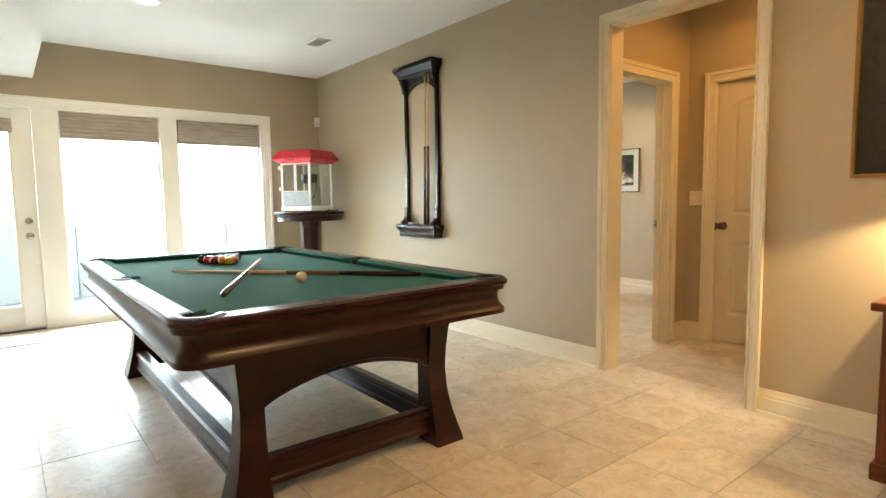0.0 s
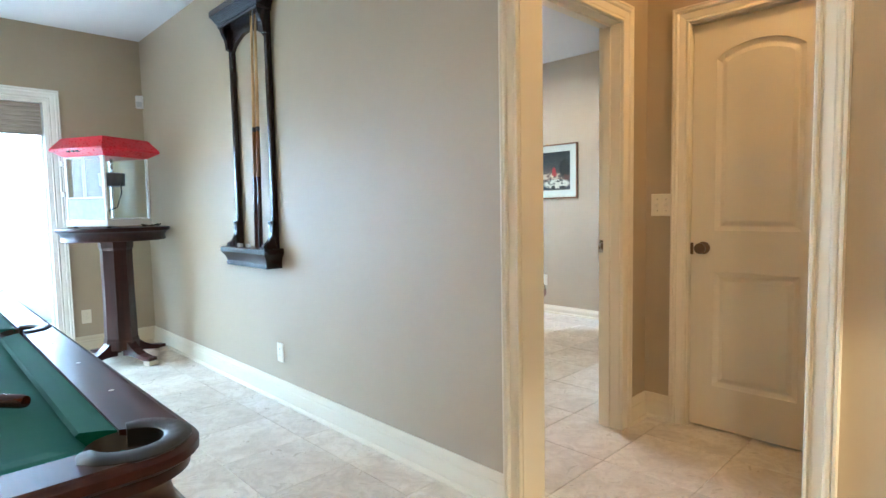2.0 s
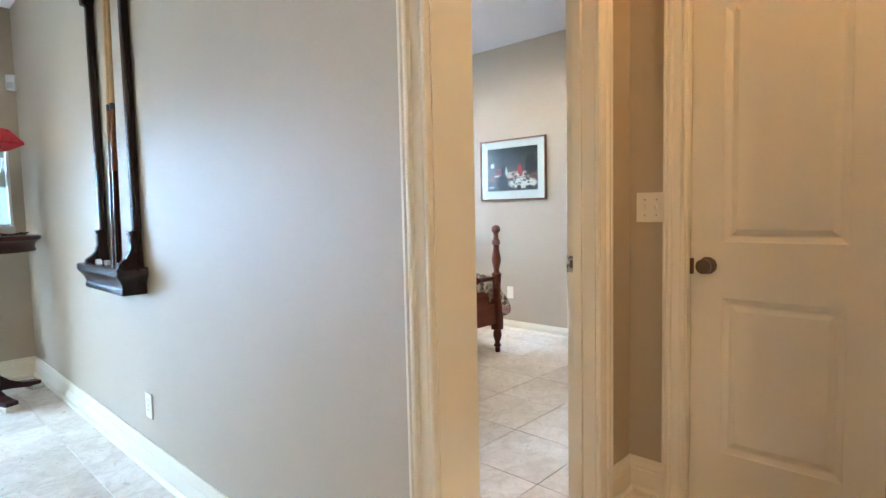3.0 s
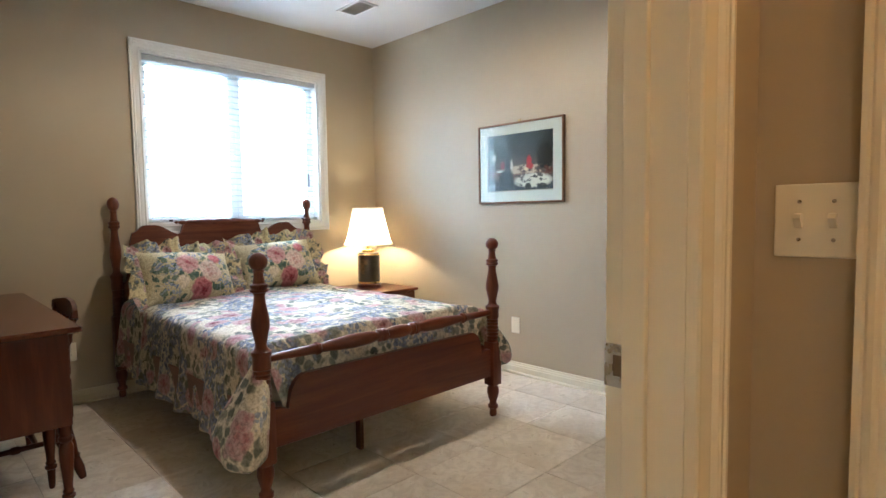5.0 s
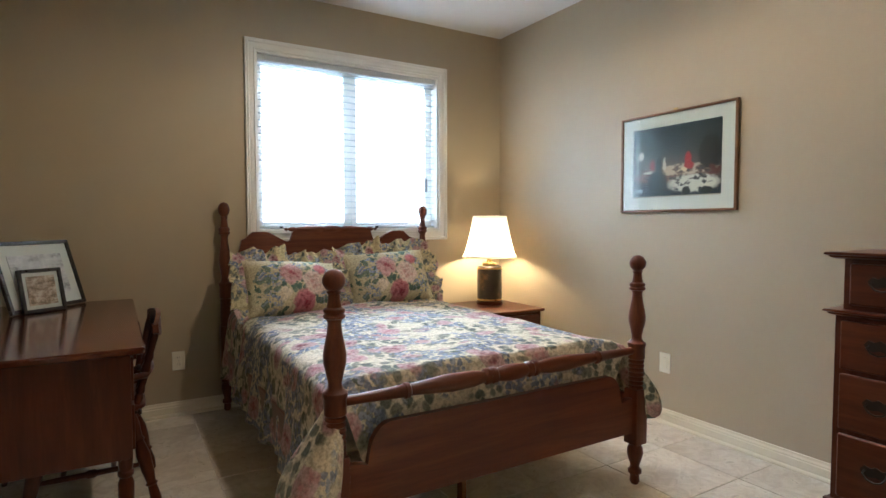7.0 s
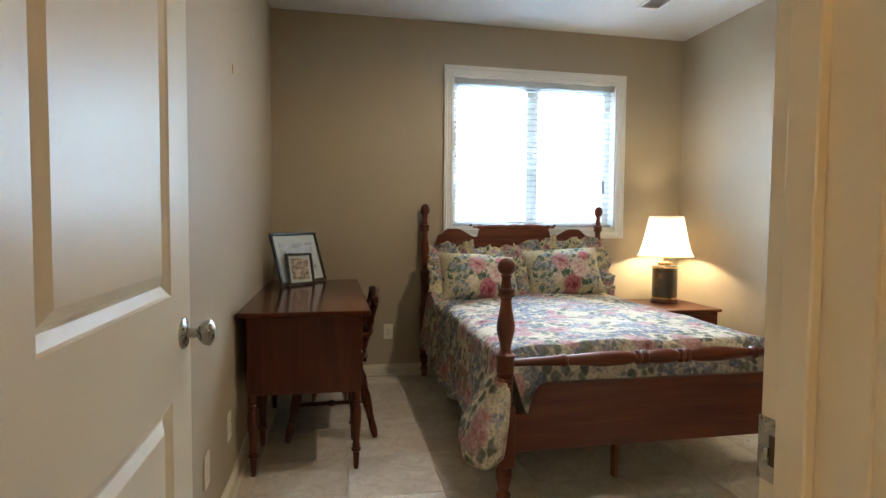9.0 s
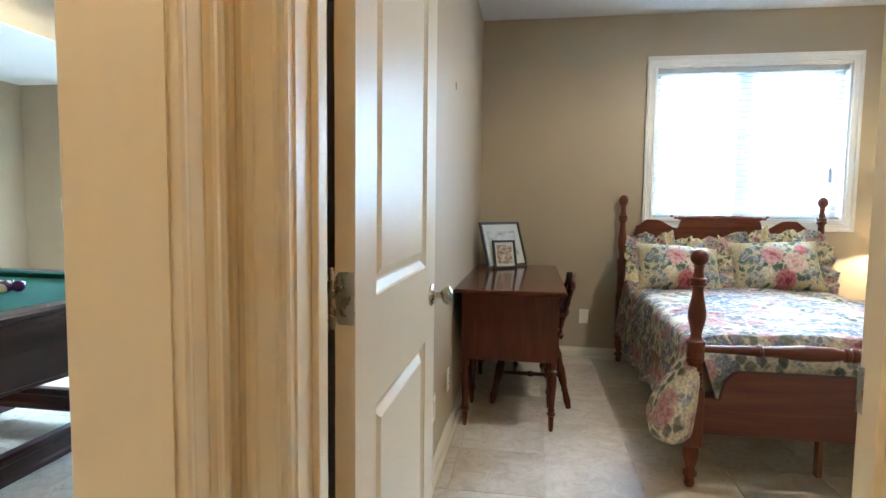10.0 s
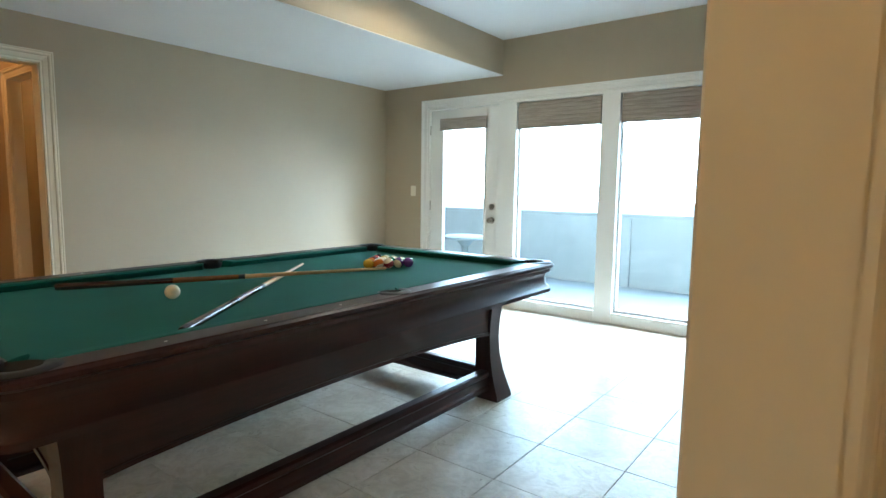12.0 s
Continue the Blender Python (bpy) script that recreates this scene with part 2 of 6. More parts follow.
n.b.inputs["Sheen Tint"].default_value = (0.45, 0.9, 0.7, 1)
FELT = n.done(n.ramp(n.noise(5, 4), (0.3, (0.004, 0.066, 0.048)), (0.7, (0.005, 0.080, 0.058))), 0.8, 0, 0, 0.14)
BLACK = plain("black_leather", (0.012, 0.012, 0.013), 0.4)
RUBBER = plain("black_rubber", (0.02, 0.02, 0.02), 0.7)
NICKEL = plain("brushed_nickel", (0.42, 0.39, 0.34), 0.28, 1.0)
BRONZE = plain("aged_bronze", (0.13, 0.09, 0.06), 0.35, 1.0)
BRASS = plain("old_brass", (0.55, 0.38, 0.13), 0.3, 1.0)
PULL = plain("dark_brass_pull", (0.022, 0.017, 0.012), 0.5, 0.6)
PLATE = paint("ivory_plastic", (0.80, 0.76, 0.62), 0.35, 40, 0.02, 0.02)
WHITEP = paint("white_plastic", (0.82, 0.82, 0.80), 0.35, 40, 0.02, 0.02)
RED = plain("red_enamel", (0.55, 0.012, 0.03), 0.3, 0, 0.4)
STEEL = plain("steel", (0.6, 0.6, 0.6), 0.25, 1.0)
PANE = glass("window_glass", (0.97, 1.0, 0.99))
CLEAR = glass("acrylic", (0.95, 1.0, 0.98))
SPREAD = flowers("floral_bedspread", 1.0, (0.70, 0.63, 0.46), 0.40)
RUFFLE = flowers("floral_ruffle", 1.4, (0.66, 0.57, 0.33), 0.44)
CUSHION = bouquet()
SHADE = linen("lamp_linen", (0.86, 0.80, 0.66), through=0.45)
WOVEN = Nodes("woven_shade")
_v = WOVEN.mapped((3, 3, 160))
WOVEN = WOVEN.done(WOVEN.ramp(WOVEN.noise(2.0, 4, 0.6, _v), (0.3, (0.20, 0.17, 0.135)), (0.5, (0.36, 0.32, 0.27)), (0.7, (0.50, 0.45, 0.39))), 0.85)
SLAT = linen("white_slat", (0.62, 0.65, 0.66), through=0.02)
CONCRETE = paint("retaining_concrete", (0.36, 0.40, 0.41), 0.85, 60, 0.5, 0.12)
PAVE = paint("patio_concrete", (0.24, 0.27, 0.28), 0.8, 80, 0.4, 0.1)
HAZE = glow("overcast_backdrop", (0.82, 0.95, 1.0), 17.0, (0.5, 0.5, 0.5))
BULB = glow("bulb_glow", (1.0, 0.72, 0.38), 30)

# ---- mesh helpers ----


def B():
    return bmesh.new()


def box(bm, x0, x1, y0, y1, z0, z1, bev=0.0, seg=2):
    m = Matrix.LocRotScale(((x0 + x1) / 2, (y0 + y1) / 2, (z0 + z1) / 2), None, (abs(x1 - x0), abs(y1 - y0), abs(z1 - z0)))
    vs = bmesh.ops.create_cube(bm, size=1, matrix=m)["verts"]
    if bev:
        es = list({e for v in vs for e in v.link_edges})
        bmesh.ops.bevel(bm, geom=es, offset=bev, segments=seg, affect="EDGES", profile=0.5)
    return bm


def loft(bm, loops, closed=True, cap=True):
    """Skins equal-length loops of points."""
    rows = [[bm.verts.new(p) for p in lp] for lp in loops]
    n = len(rows[0])
    for a, b in zip(rows, rows[1:]):
        for i in range(n if closed else n - 1):
            bm.faces.new((a[i], a[(i + 1) % n], b[(i + 1) % n], b[i]))
    if cap and closed:
        bm.faces.new(rows[0][::-1])
        bm.faces.new(rows[-1])
    return bm


def lathe(bm, prof, n=20, m=None, cap=True):
    """prof: (height, radius) from bottom to top, turned about z."""
    m = m or Matrix()
    loops = [[m @ Vector((r * math.cos(2 * math.pi * i / n), r * math.sin(2 * math.pi * i / n), z)) for i in range(n)] for z, r in prof]
    return loft(bm, loops, True, cap)


def rod(bm, a, b, prof, n=12):
    """A turned rod from a to b; prof: (share of its length, radius)."""
    a, b = Vector(a), Vector(b)
    d = b - a
    m = Matrix.Translation(a) @ d.to_track_quat("Z", "Y").to_matrix().to_4x4()
    return lathe(bm, [(s * d.length, r) for s, r in prof], n, m)


def tube(bm, pts, r, n=8):
    pts = [Vector(p) for p in pts]
    loops = []
    for i, p in enumerate(pts):
        d = (pts[min(i + 1, len(pts) - 1)] - pts[max(i - 1, 0)]).normalized()
        q = d.to_track_quat("Z", "Y").to_matrix()
        loops.append([p + q @ Vector((r * math.cos(2 * math.pi * k / n), r * math.sin(2 * math.pi * k / n), 0)) for k in range(n)])
    return loft(bm, loops)


def prism(bm, pts, lo, hi, axis="y"):
    """A flat outline of (u, v) points made thick: along y (u=x, v=z), x (u=y, v=z) or z (u=x, v=y)."""
    def at(u, v, d):
        return {"y": (u, d, v), "x": (d, u, v), "z": (u, v, d)}[axis]
    return loft(bm, [[at(u, v, lo) for u, v in pts], [at(u, v, hi) for u, v in pts]])


def ball(bm, c, r, n=16):
    bmesh.ops.create_uvsphere(bm, u_segments=n, v_segments=n // 2 + 2, radius=r, matrix=Matrix.Translation(c))
    return bm


def mesh_of(name, bm, material, smooth=None):
    bmesh.ops.recalc_face_normals(bm, faces=bm.faces)
    me = bpy.data.meshes.new(name)
    bm.to_mesh(me)
    bm.free()
    me.materials.append(material)
    if smooth:
        me.polygons.foreach_set("use_smooth", [True] * len(me.polygons))
        me.set_sharp_from_angle(angle=radians(smooth))
    return me


def part(name, bm, material, parent=None, label="", smooth=None, m=None):
    ob = new(name, mesh_of(name, bm, material, smooth))
    ob.parent = parent
    if m is not None:
        ob.matrix_basis = m
    return tagged(ob, label)


def thing(name, m, label, category, group="", kind=""):
    ob = new(name)
    ob.empty_display_size = 0.1
    ob.matrix_basis = m
    return tagged(ob, label, category, group, kind)


def setting(name, bm, material, label, category, smooth=None):
    return tagged(part(name, bm, material, None, "", smooth), label, category, "", "structure")


def grid_wall(axis, d0, d1, u0, u1, z0, z1, holes):
    """A wall between d0 and d1 (its thickness), along u, with holes (u0, u1, z0, z1)."""
    us = sorted({u0, u1, *(h[0] for h in holes), *(h[1] for h in holes)})
    zs = sorted({z0, z1, *(h[2] for h in holes), *(h[3] for h in holes)})

    def solid(i, k):
        if not (0 <= i < len(us) - 1 and 0 <= k < len(zs) - 1):
            return False
        cu, cz = (us[i] + us[i + 1]) / 2, (zs[k] + zs[k + 1]) / 2
        return not any(h[0] < cu < h[1] and h[2] < cz < h[3] for h in holes)

    def at(u, d, z):
        return (d, u, z) if axis == "x" else (u, d, z)

    bm = B()

    def quad(*ps):
        bm.faces.new([bm.verts.new(p) for p in ps])
    for i in range(len(us) - 1):
        for k in range(len(zs) - 1):
            if not solid(i, k):
                continue
            a, b, c, d = us[i], us[i + 1], zs[k], zs[k + 1]
            for w in (d0, d1):
                quad(at(a, w, c), at(b, w, c), at(b, w, d), at(a, w, d))
            for j, u in ((i - 1, a), (i + 1, b)):
                if not solid(j, k):
                    quad(at(u, d0, c), at(u, d1, c), at(u, d1, d), at(u, d0, d))
            for j, z in ((k - 1, c), (k + 1, d)):
                if not solid(i, j):
                    quad(at(a, d0, z), at(b, d0, z), at(b, d1, z), at(a, d1, z))
    bmesh.ops.remove_doubles(bm, verts=bm.verts, dist=1e-5)
    return bm


CASE = ((0, 0), (0, 0.014), (0.04, 0.018), (0.12, 0.018), (0.17, 0.010), (0.22, 0.010), (0.27, 0.013), (0.55, 0.017), (0.60, 0.017), (0.65, 0.025), (0.70, 0.028), (0.80, 0.028), (0.85, 0.024), (0.90, 0.029), (1, 0.029), (1, 0))


def casing(axis, plane, face, u0, u1, z1, width, z0=0.0, closed=False, deep=1.0):
    """Moulded trim round an opening on the wall plane; face is +1 or -1 along the wall's normal."""
    rows = []
    for o, h in CASE:
        o, h = o * width, h * deep
        pts = [(u0 - o, z0), (u0 - o, z1 + o), (u1 + o, z1 + o), (u1 + o, z0)]
        if closed:
            pts = [(u0 - o, z0 - o), (u0 - o, z1 + o), (u1 + o, z1 + o), (u1 + o, z0 - o)]
        d = plane + face * h
        rows.append([(d, u, z) if axis == "x" else (u, d, z) for u, z in pts])
    bm = loft(B(), rows, closed, False)
    if not closed:
        for i in (0, 3):
            bm.verts.ensure_lookup_table()
            bm.faces.new([bm.verts[k * 4 + i] for k in range(len(rows))])
    return bm


SKIRT = ((0, 0), (0.016, 0), (0.016, 0.015), (0.012, 0.02), (0.012, 0.62), (0.009, 0.68), (0.010, 0.74), (0.006, 0.86), (0.005, 1.0), (0, 1.0))


def skirting(axis, plane, face, a, b, h, shoe=True):
    loops = []
    for u in (a, b):
        loops.append([((plane + face * d * 1.1, u, z * h) if axis == "x" else (u, plane + face * d * 1.1, z * h)) for d, z in SKIRT])
    bm = loft(B(), loops)
    if shoe:
        q = [(0.016, 0.0), (0.030, 0.0), (0.029, 0.008), (0.024, 0.014), (0.016, 0.018)]
        loft(bm, [[((plane + face * d, u, z) if axis == "x" else (u, plane + face * d, z)) for d, z in q] for u in (a, b)])
    return bm

# ---- structure ----
H = 2.67
XC0, XC1 = 4.36, 4.485
YW, XL, YS = 6.87, -0.06, -2.4
YB, XR = 6.59, 7.757
YD0, YD1 = 2.808, 2.923
HALL = (1.783, 2.664, 2.265)
BED = (4.575, 5.345, 2.045)
CLO = (1.975, 2.582, 2.045)
LEFT = (2.62, 3.435, 2.01)
J = 0.018


def tall(op, j=J):
    return (op[0] - j, op[1] + j, -0.05, op[2] + j)


setting("wall_cue", grid_wall("x", XC0, XC1, YS, 7.02, -0.05, H, [tall(HALL)]), WALL, "taupe painted wall with a wide cased opening", "wall")
GLAZE = (0.585, 3.66, -0.02, 2.085)
setting("wall_windows", grid_wall("y", YW, YW + 0.16, XL - 0.12, XC0, -0.05, H, [GLAZE]), WALL, "taupe wall around a tall glazed patio front", "wall")
setting("wall_far", grid_wall("x", XL - 0.12, XL, YS, YW, -0.05, H, [tall(LEFT)]), WALL, "long taupe wall with a cased doorway", "wall")
setting("wall_back", grid_wall("y", YS - 0.12, YS, XL - 0.12, 5.86, -0.05, H, []), WALL, "plain taupe wall closing the games room", "wall")
setting("wall_bed_door", grid_wall("y", YD0, YD1, XC1, XR + 0.12, -0.05, H, [tall(BED)]), WALL, "taupe wall with the bedroom doorway", "wall")
setting("wall_closet", grid_wall("x", 5.634, 5.75, 1.5, YD0, -0.05, H, [tall(CLO)]), WALL, "taupe lobby wall with a closet door", "wall")
setting("wall_lobby_end", grid_wall("y", 1.38, 1.5, XC1, 5.86, -0.05, H, []), WALL, "taupe wall at the lobby's end", "wall")
setting("wall_closet_back", grid_wall("x", 6.3, 6.4, 1.5, YD0, -0.05, H, []), WALL, "wall behind the closet", "wall")
BWIN = (5.81, 7.17, 1.112, 2.285)
setting("wall_bed_window", grid_wall("y", YB, YB + 0.16, XC1, XR + 0.12, -0.05, H, [BWIN]), WALL, "taupe bedroom wall with a wide window", "wall")
setting("wall_bed_picture", grid_wall("x", XR, XR + 0.12, YD1, YB, -0.05, H, []), WALL, "taupe bedroom wall with a framed print", "wall")
# the passage behind the far doorway
bm = grid_wall("y", 3.52, 3.6, -1.9, XL - 0.12, -0.05, H, [(-1.02, -0.34, -0.05, 2.03)])
setting("wall_passage_side", bm, WALL, "lamp-lit passage wall with a doorway", "wall")
setting("wall_passage_end", grid_wall("x", -2.0, -1.9, 1.4, 4.6, -0.05, H, []), WALL, "lamp-lit passage wall", "wall")
setting("wall_passage_near", grid_wall("y", 1.3, 1.4, -2.0, XL - 0.12, -0.05, H, []), WALL, "lamp-lit passage wall", "wall")
setting("wall_passage_room", grid_wall("y", 4.6, 4.7, -2.0, XL - 0.12, -0.05, H, []), WALL, "wall of the room past the passage", "wall")

setting("ceiling", box(B(), -2.1, 8.0, YS - 0.12, 7.1, H, H + 0.12), CEIL, "smooth white ceiling", "ceiling")
bm = B()
box(bm, XL, 1.53, YS, YW, 2.335, H - 0.003)
soffit = setting("ceiling_soffit", bm, WALL, "boxed-in bulkhead with a taupe side", "ceiling")
setting("ceiling_lowered", box(B(), XL, 1.528, YS, YW, 2.329, 2.3348), CEIL, "white underside of the lowered ceiling", "ceiling")

floor = setting("floor", box(B(), -2.1, 8.0, YS - 0.12, 7.05, -0.12, -0.006), GROUT, "large square travertine tiles with thin brown joints", "floor")

# casings and jambs


def liner(axis, d0, d1, op, stop=None):
    bm = B()
    u0, u1, z1 = op
    for a, b in ((u0 - J, u0), (u1, u1 + J)):
        box(bm, d0, d1, a, b, 0, z1) if axis == "x" else box(bm, a, b, d0, d1, 0, z1)
    box(bm, d0, d1, u0 - J, u1 + J, z1, z1 + J) if axis == "x" else box(bm, u0 - J, u1 + J, d0, d1, z1, z1 + J)
    if stop:
        s0, s1, t = stop
        box(bm, u0, u0 + t, s0, s1, 0, z1, 0.002) if axis == "y" else box(bm, s0, s1, u0, u0 + t, 0, z1, 0.002)
        box(bm, u1 - t, u1, s0, s1, 0, z1, 0.002) if axis == "y" else box(bm, s0, s1, u1 - t, u1, 0, z1, 0.002)
        box(bm, u0 + t, u1 - t, s0, s1, z1 - t, z1, 0.002) if axis == "y" else box(bm, s0, s1, u0 + t, u1 - t, z1 - t, z1, 0.002)
    return bm


def doorway(name, axis, d0, d1, op, width, label, sides=(-1, 1), stop=None, deep=1.0):
    e = thing(name, Matrix(), label, "doorway", "", "structure")
    part("jamb", liner(axis, d0, d1, op, stop), TRIM, e)
    for s in sides:
        part("casing", casing(axis, d0 if s < 0 else d1, s, op[0] - 0.004, op[1] + 0.004, op[2] + 0.004, width, deep=deep), TRIM, e)
    return e


doorway("door_1", "x", XC0, XC1, HALL, 0.07, "cream moulded casing around a wide open doorway")
door2 = doorway("door_2", "y", YD0, YD1, BED, 0.083, "cream moulded casing around the bedroom doorway", (-1,), stop=(YD0 + 0.05, YD0 + 0.085, 0.012))
door3 = doorway("door_3", "x", 5.634, 5.75, CLO, 0.078, "cream moulded casing around a closet door", (-1,))
doorway("door_4", "x", XL - 0.12, XL, LEFT, 0.083, "cream casing around the passage doorway")
doorway("door_5", "y", 3.52, 3.6, (-1.0, -0.36, 2.01), 0.08, "cream casing inside the passage", (-1,))

# baseboards
for ax, pl, fc, a, b, h in (("x", XC0, -1, 2.738, YW, 0.135), ("x", XC0, -1, YS, 1.709, 0.135), ("y", YW, -1, 3.745, XC0, 0.135), ("y", YW, -1, XL, 0.5, 0.135),
                            ("x", XL, 1, YS, 2.535, 0.135), ("x", XL, 1, 3.522, YW, 0.135), ("y", YS, 1, XL, XC0, 0.135),
                            ("y", YD0, -1, 5.435, 5.634, 0.135), ("x", 5.634, -1, 2.668, YD0, 0.135), ("x", 5.634, -1, 1.5, 1.89, 0.135),
                            ("y", 1.5, 1, XC1, 5.634, 0.135), ("x", XC1, 1, 1.5, 1.709, 0.135),
                            ("x", XR, -1, YD1, YB, 0.085), ("y", YB, -1, XC1, XR, 0.085), ("x", XC1, 1, YD1, YB, 0.085), ("y", YD1, 1, 5.435, XR, 0.085),
                            ("x", -1.9, 1, 1.4, 3.52, 0.135)):
    setting("baseboard", skirting(ax, pl, fc, a, b, h), TRIM, "cream moulded baseboard", "baseboard")

# ---- glazed patio front ----
front = thing("window_1", Matrix(), "white-framed tall patio windows beside a glazed door", "window", "", "structure")
bm = B()
Y0, Y1 = YW - 0.006, YW + 0.13
box(bm, 0.585, 0.603, Y0, Y1, 0, 2.085, 0.003)
box(bm, 1.492, 1.70, Y0, Y1, 0, 2.055, 0.004)
box(bm, 2.565, 2.73, Y0, Y1, 0, 2.055, 0.004)
box(bm, 3.625, 3.66, Y0, Y1, 0, 2.055, 0.003)
box(bm, 0.603, 3.66, Y0, Y1, 2.055, 2.085, 0.003)
box(bm, 1.70, 2.565, Y0, Y1, 0, 0.105, 0.004)
box(bm, 2.73, 3.625, Y0, Y1, 0, 0.105, 0.004)
part("window_frame", bm, FRAMEP, front)
part("casing", casing("y", YW, -1, 0.585, 3.66, 2.085, 0.075), FRAMEP, front, "", 30)
for a, b in ((1.70, 2.565), (2.73, 3.625)):
    bm = B()
    for q in ((a, a + 0.022, 0.105, 2.055), (b - 0.022, b, 0.105, 2.055), (a + 0.022, b - 0.022, 0.105, 0.13), (a + 0.022, b - 0.022, 2.03, 2.055)):
        box(bm, q[0], q[1], YW + 0.05, YW + 0.10, q[2], q[3], 0.003)
    part("sash", bm, FRAMEP, front)
    p = part("pane", box(B(), a + 0.02, b - 0.02, YW + 0.072, YW + 0.078, 0.125, 2.035), PANE, front)
    p.visible_shadow = False
    bm = B()
    for x in (a + 0.05, a + 0.075):
        box(bm, x, x + 0.016, YW + 0.035, YW + 0.05, 0.108, 0.122, 0.002)
    part("sash_stop", bm, WHITEP, front)


def roman_shade(x0, x1, z0, z1, y):
    e = thing("woven_shade", pose((x0 + x1) / 2, y, z1), "grey-brown woven window shade, drawn up in folds", "window shade", "shades of the patio front")
    w = (x1 - x0) / 2
    part("headrail", box(B(), -w, w, -0.012, 0.03, -0.03, 0, 0.003), WOVEN, e)
    k = max(3, round((z1 - z0) / 0.04))
    for i in range(k):
        za, zb = -0.03 - (z1 - z0 - 0.03) * i / k, -0.03 - (z1 - z0 - 0.03) * (i + 1) / k
        o = 0.004 * math.sin(i * 2.3)
        bm = prism(B(), [(-0.016 + o, za), (-0.028 + o, (za + zb) / 2), (-0.024 + o, zb - 0.004), (0.01, zb), (0.02, za)], -w, w, "x")
        part("fold", bm, WOVEN, e, "", 50)


roman_shade(1.712, 2.553, 1.80, 2.05, YW + 0.03)
roman_shade(2.742, 3.613, 1.80, 2.05, YW + 0.03)

pdoor = thing("patio_door", pose(0.606, YW + 0.03, 0.02), "white glazed patio door, closed, with a nickel lever set", "door")
bm = B()
W, HD = 0.884, 2.03
for q in ((0, 0.155, 0, HD), (W - 0.155, W, 0, HD), (0.155, W - 0.155, 0, 0.20), (0.155, W - 0.155, HD - 0.11, HD)):
    box(bm, q[0], q[1], 0, 0.044, q[2], q[3], 0.002)
part("slab", bm, FRAMEP, pdoor)
bm = B()
gx0, gx1, gz0, gz1 = 0.155, W - 0.155, 0.20, HD - 0.11
for q in ((gx0, gx0 + 0.02, gz0, gz1), (gx1 - 0.02, gx1, gz0, gz1), (gx0 + 0.02, gx1 - 0.02, gz0, gz0 + 0.02), (gx0 + 0.02, gx1 - 0.02, gz1 - 0.02, gz1)):
    box(bm, q[0], q[1], -0.008, 0.04, q[2], q[3], 0.004)
part("glazing_bead", bm, FRAMEP, pdoor)
p = part("pane", box(B(), gx0 + 0.015, gx1 - 0.015, 0.018, 0.024, gz0 + 0.015, gz1 - 0.015), PANE, pdoor)
p.visible_shadow = False
for z in (0.25, 1.0, 1.82):
    bm = lathe(B(), [(-0.05, 0.007), (0.05, 0.007)], 8, Matrix.Translation((-0.004, -0.008, z)))
    part("hinge", bm, NICKEL, pdoor, "", 40)
kx = W - 0.07
part("deadbolt", rod(B(), (kx, 0, 1.005), (kx, -0.03, 1.005), [(0, 0.031), (0.5, 0.031), (0.6, 0.022), (1, 0.02)], 18), NICKEL, pdoor, "", 40)
part("knob", rod(B(), (kx, 0, 0.865), (kx, -0.07, 0.865), [(0, 0.034), (0.1, 0.034), (0.15, 0.012), (0.5, 0.012), (0.6, 0.026), (0.85, 0.029), (0.97, 0.02), (1, 0.004)], 18), NICKEL, pdoor, "", 40)
part("threshold", box(B(), 0, W, -0.02, 0.1, -0.02, -0.006, 0.003), BRONZE, pdoor)
e = thing("woven_shade", pose(0.606 + W / 2, YW + 0.012, 1.955), "short woven shade rolled up on the patio door", "window shade", "shades of the patio front")
for i in range(4):
    part("fold", box(B(), -0.30, 0.30, -0.012 - 0.004 * (i % 2), 0.006, -0.03 * (i + 1) - 0.005, -0.03 * i, 0.004), WOVEN, e)

mat_ob = thing("door_mat", pose(1.1, 6.42, 0), "pale grey door mat on the tiles by the patio door", "mat")
part("pile", box(B(), -0.39, 0.39, -0.19, 0.19, 0, 0.012, 0.005), paint("grey_mat", (0.42, 0.43, 0.44), 0.95, 220, 0.8, 0.15), mat_ob)

# ---- outdoors ----
setting("ground", box(B(), -300, 300, 7.03, 500, -0.6, -0.10), PAVE, "pale concrete patio and ground beyond", "ground")
setting("backdrop", prism(B(), [(-150, -5), (150, -5), (150, 90), (-150, 90)], 70, 70.5, "y"), HAZE, "bright white overcast sky far beyond the patio", "backdrop")
rw = thing("retaining_wall", pose(2, 9.5, -0.1), "low grey concrete retaining wall across the patio", "wall", "", "structure")
for i in range(8):
    part("panel", box(B(), -8 + i * 2 + 0.004, -6 + i * 2 - 0.004, 0, 0.25, 0, 0.95, 0.006), CONCRETE, rw)
part("coping", box(B(), -8, 8, -0.004, 0.254, 0.95, 1.0, 0.008), CONCRETE, rw)
pt = thing("patio_table", pose(0.0, 8.45, -0.1), "low round pale patio table outside the door", "table")
part("tabletop", lathe(B(), [(0.60, 0.28), (0.61, 0.31), (0.64, 0.31), (0.65, 0.29)], 24), PAVE, pt, "", 40)
part("pedestal", lathe(B(), [(0, 0.2), (0.03, 0.2), (0.08, 0.06), (0.5, 0.05), (0.6, 0.14)], 16), PAVE, pt, "", 40)

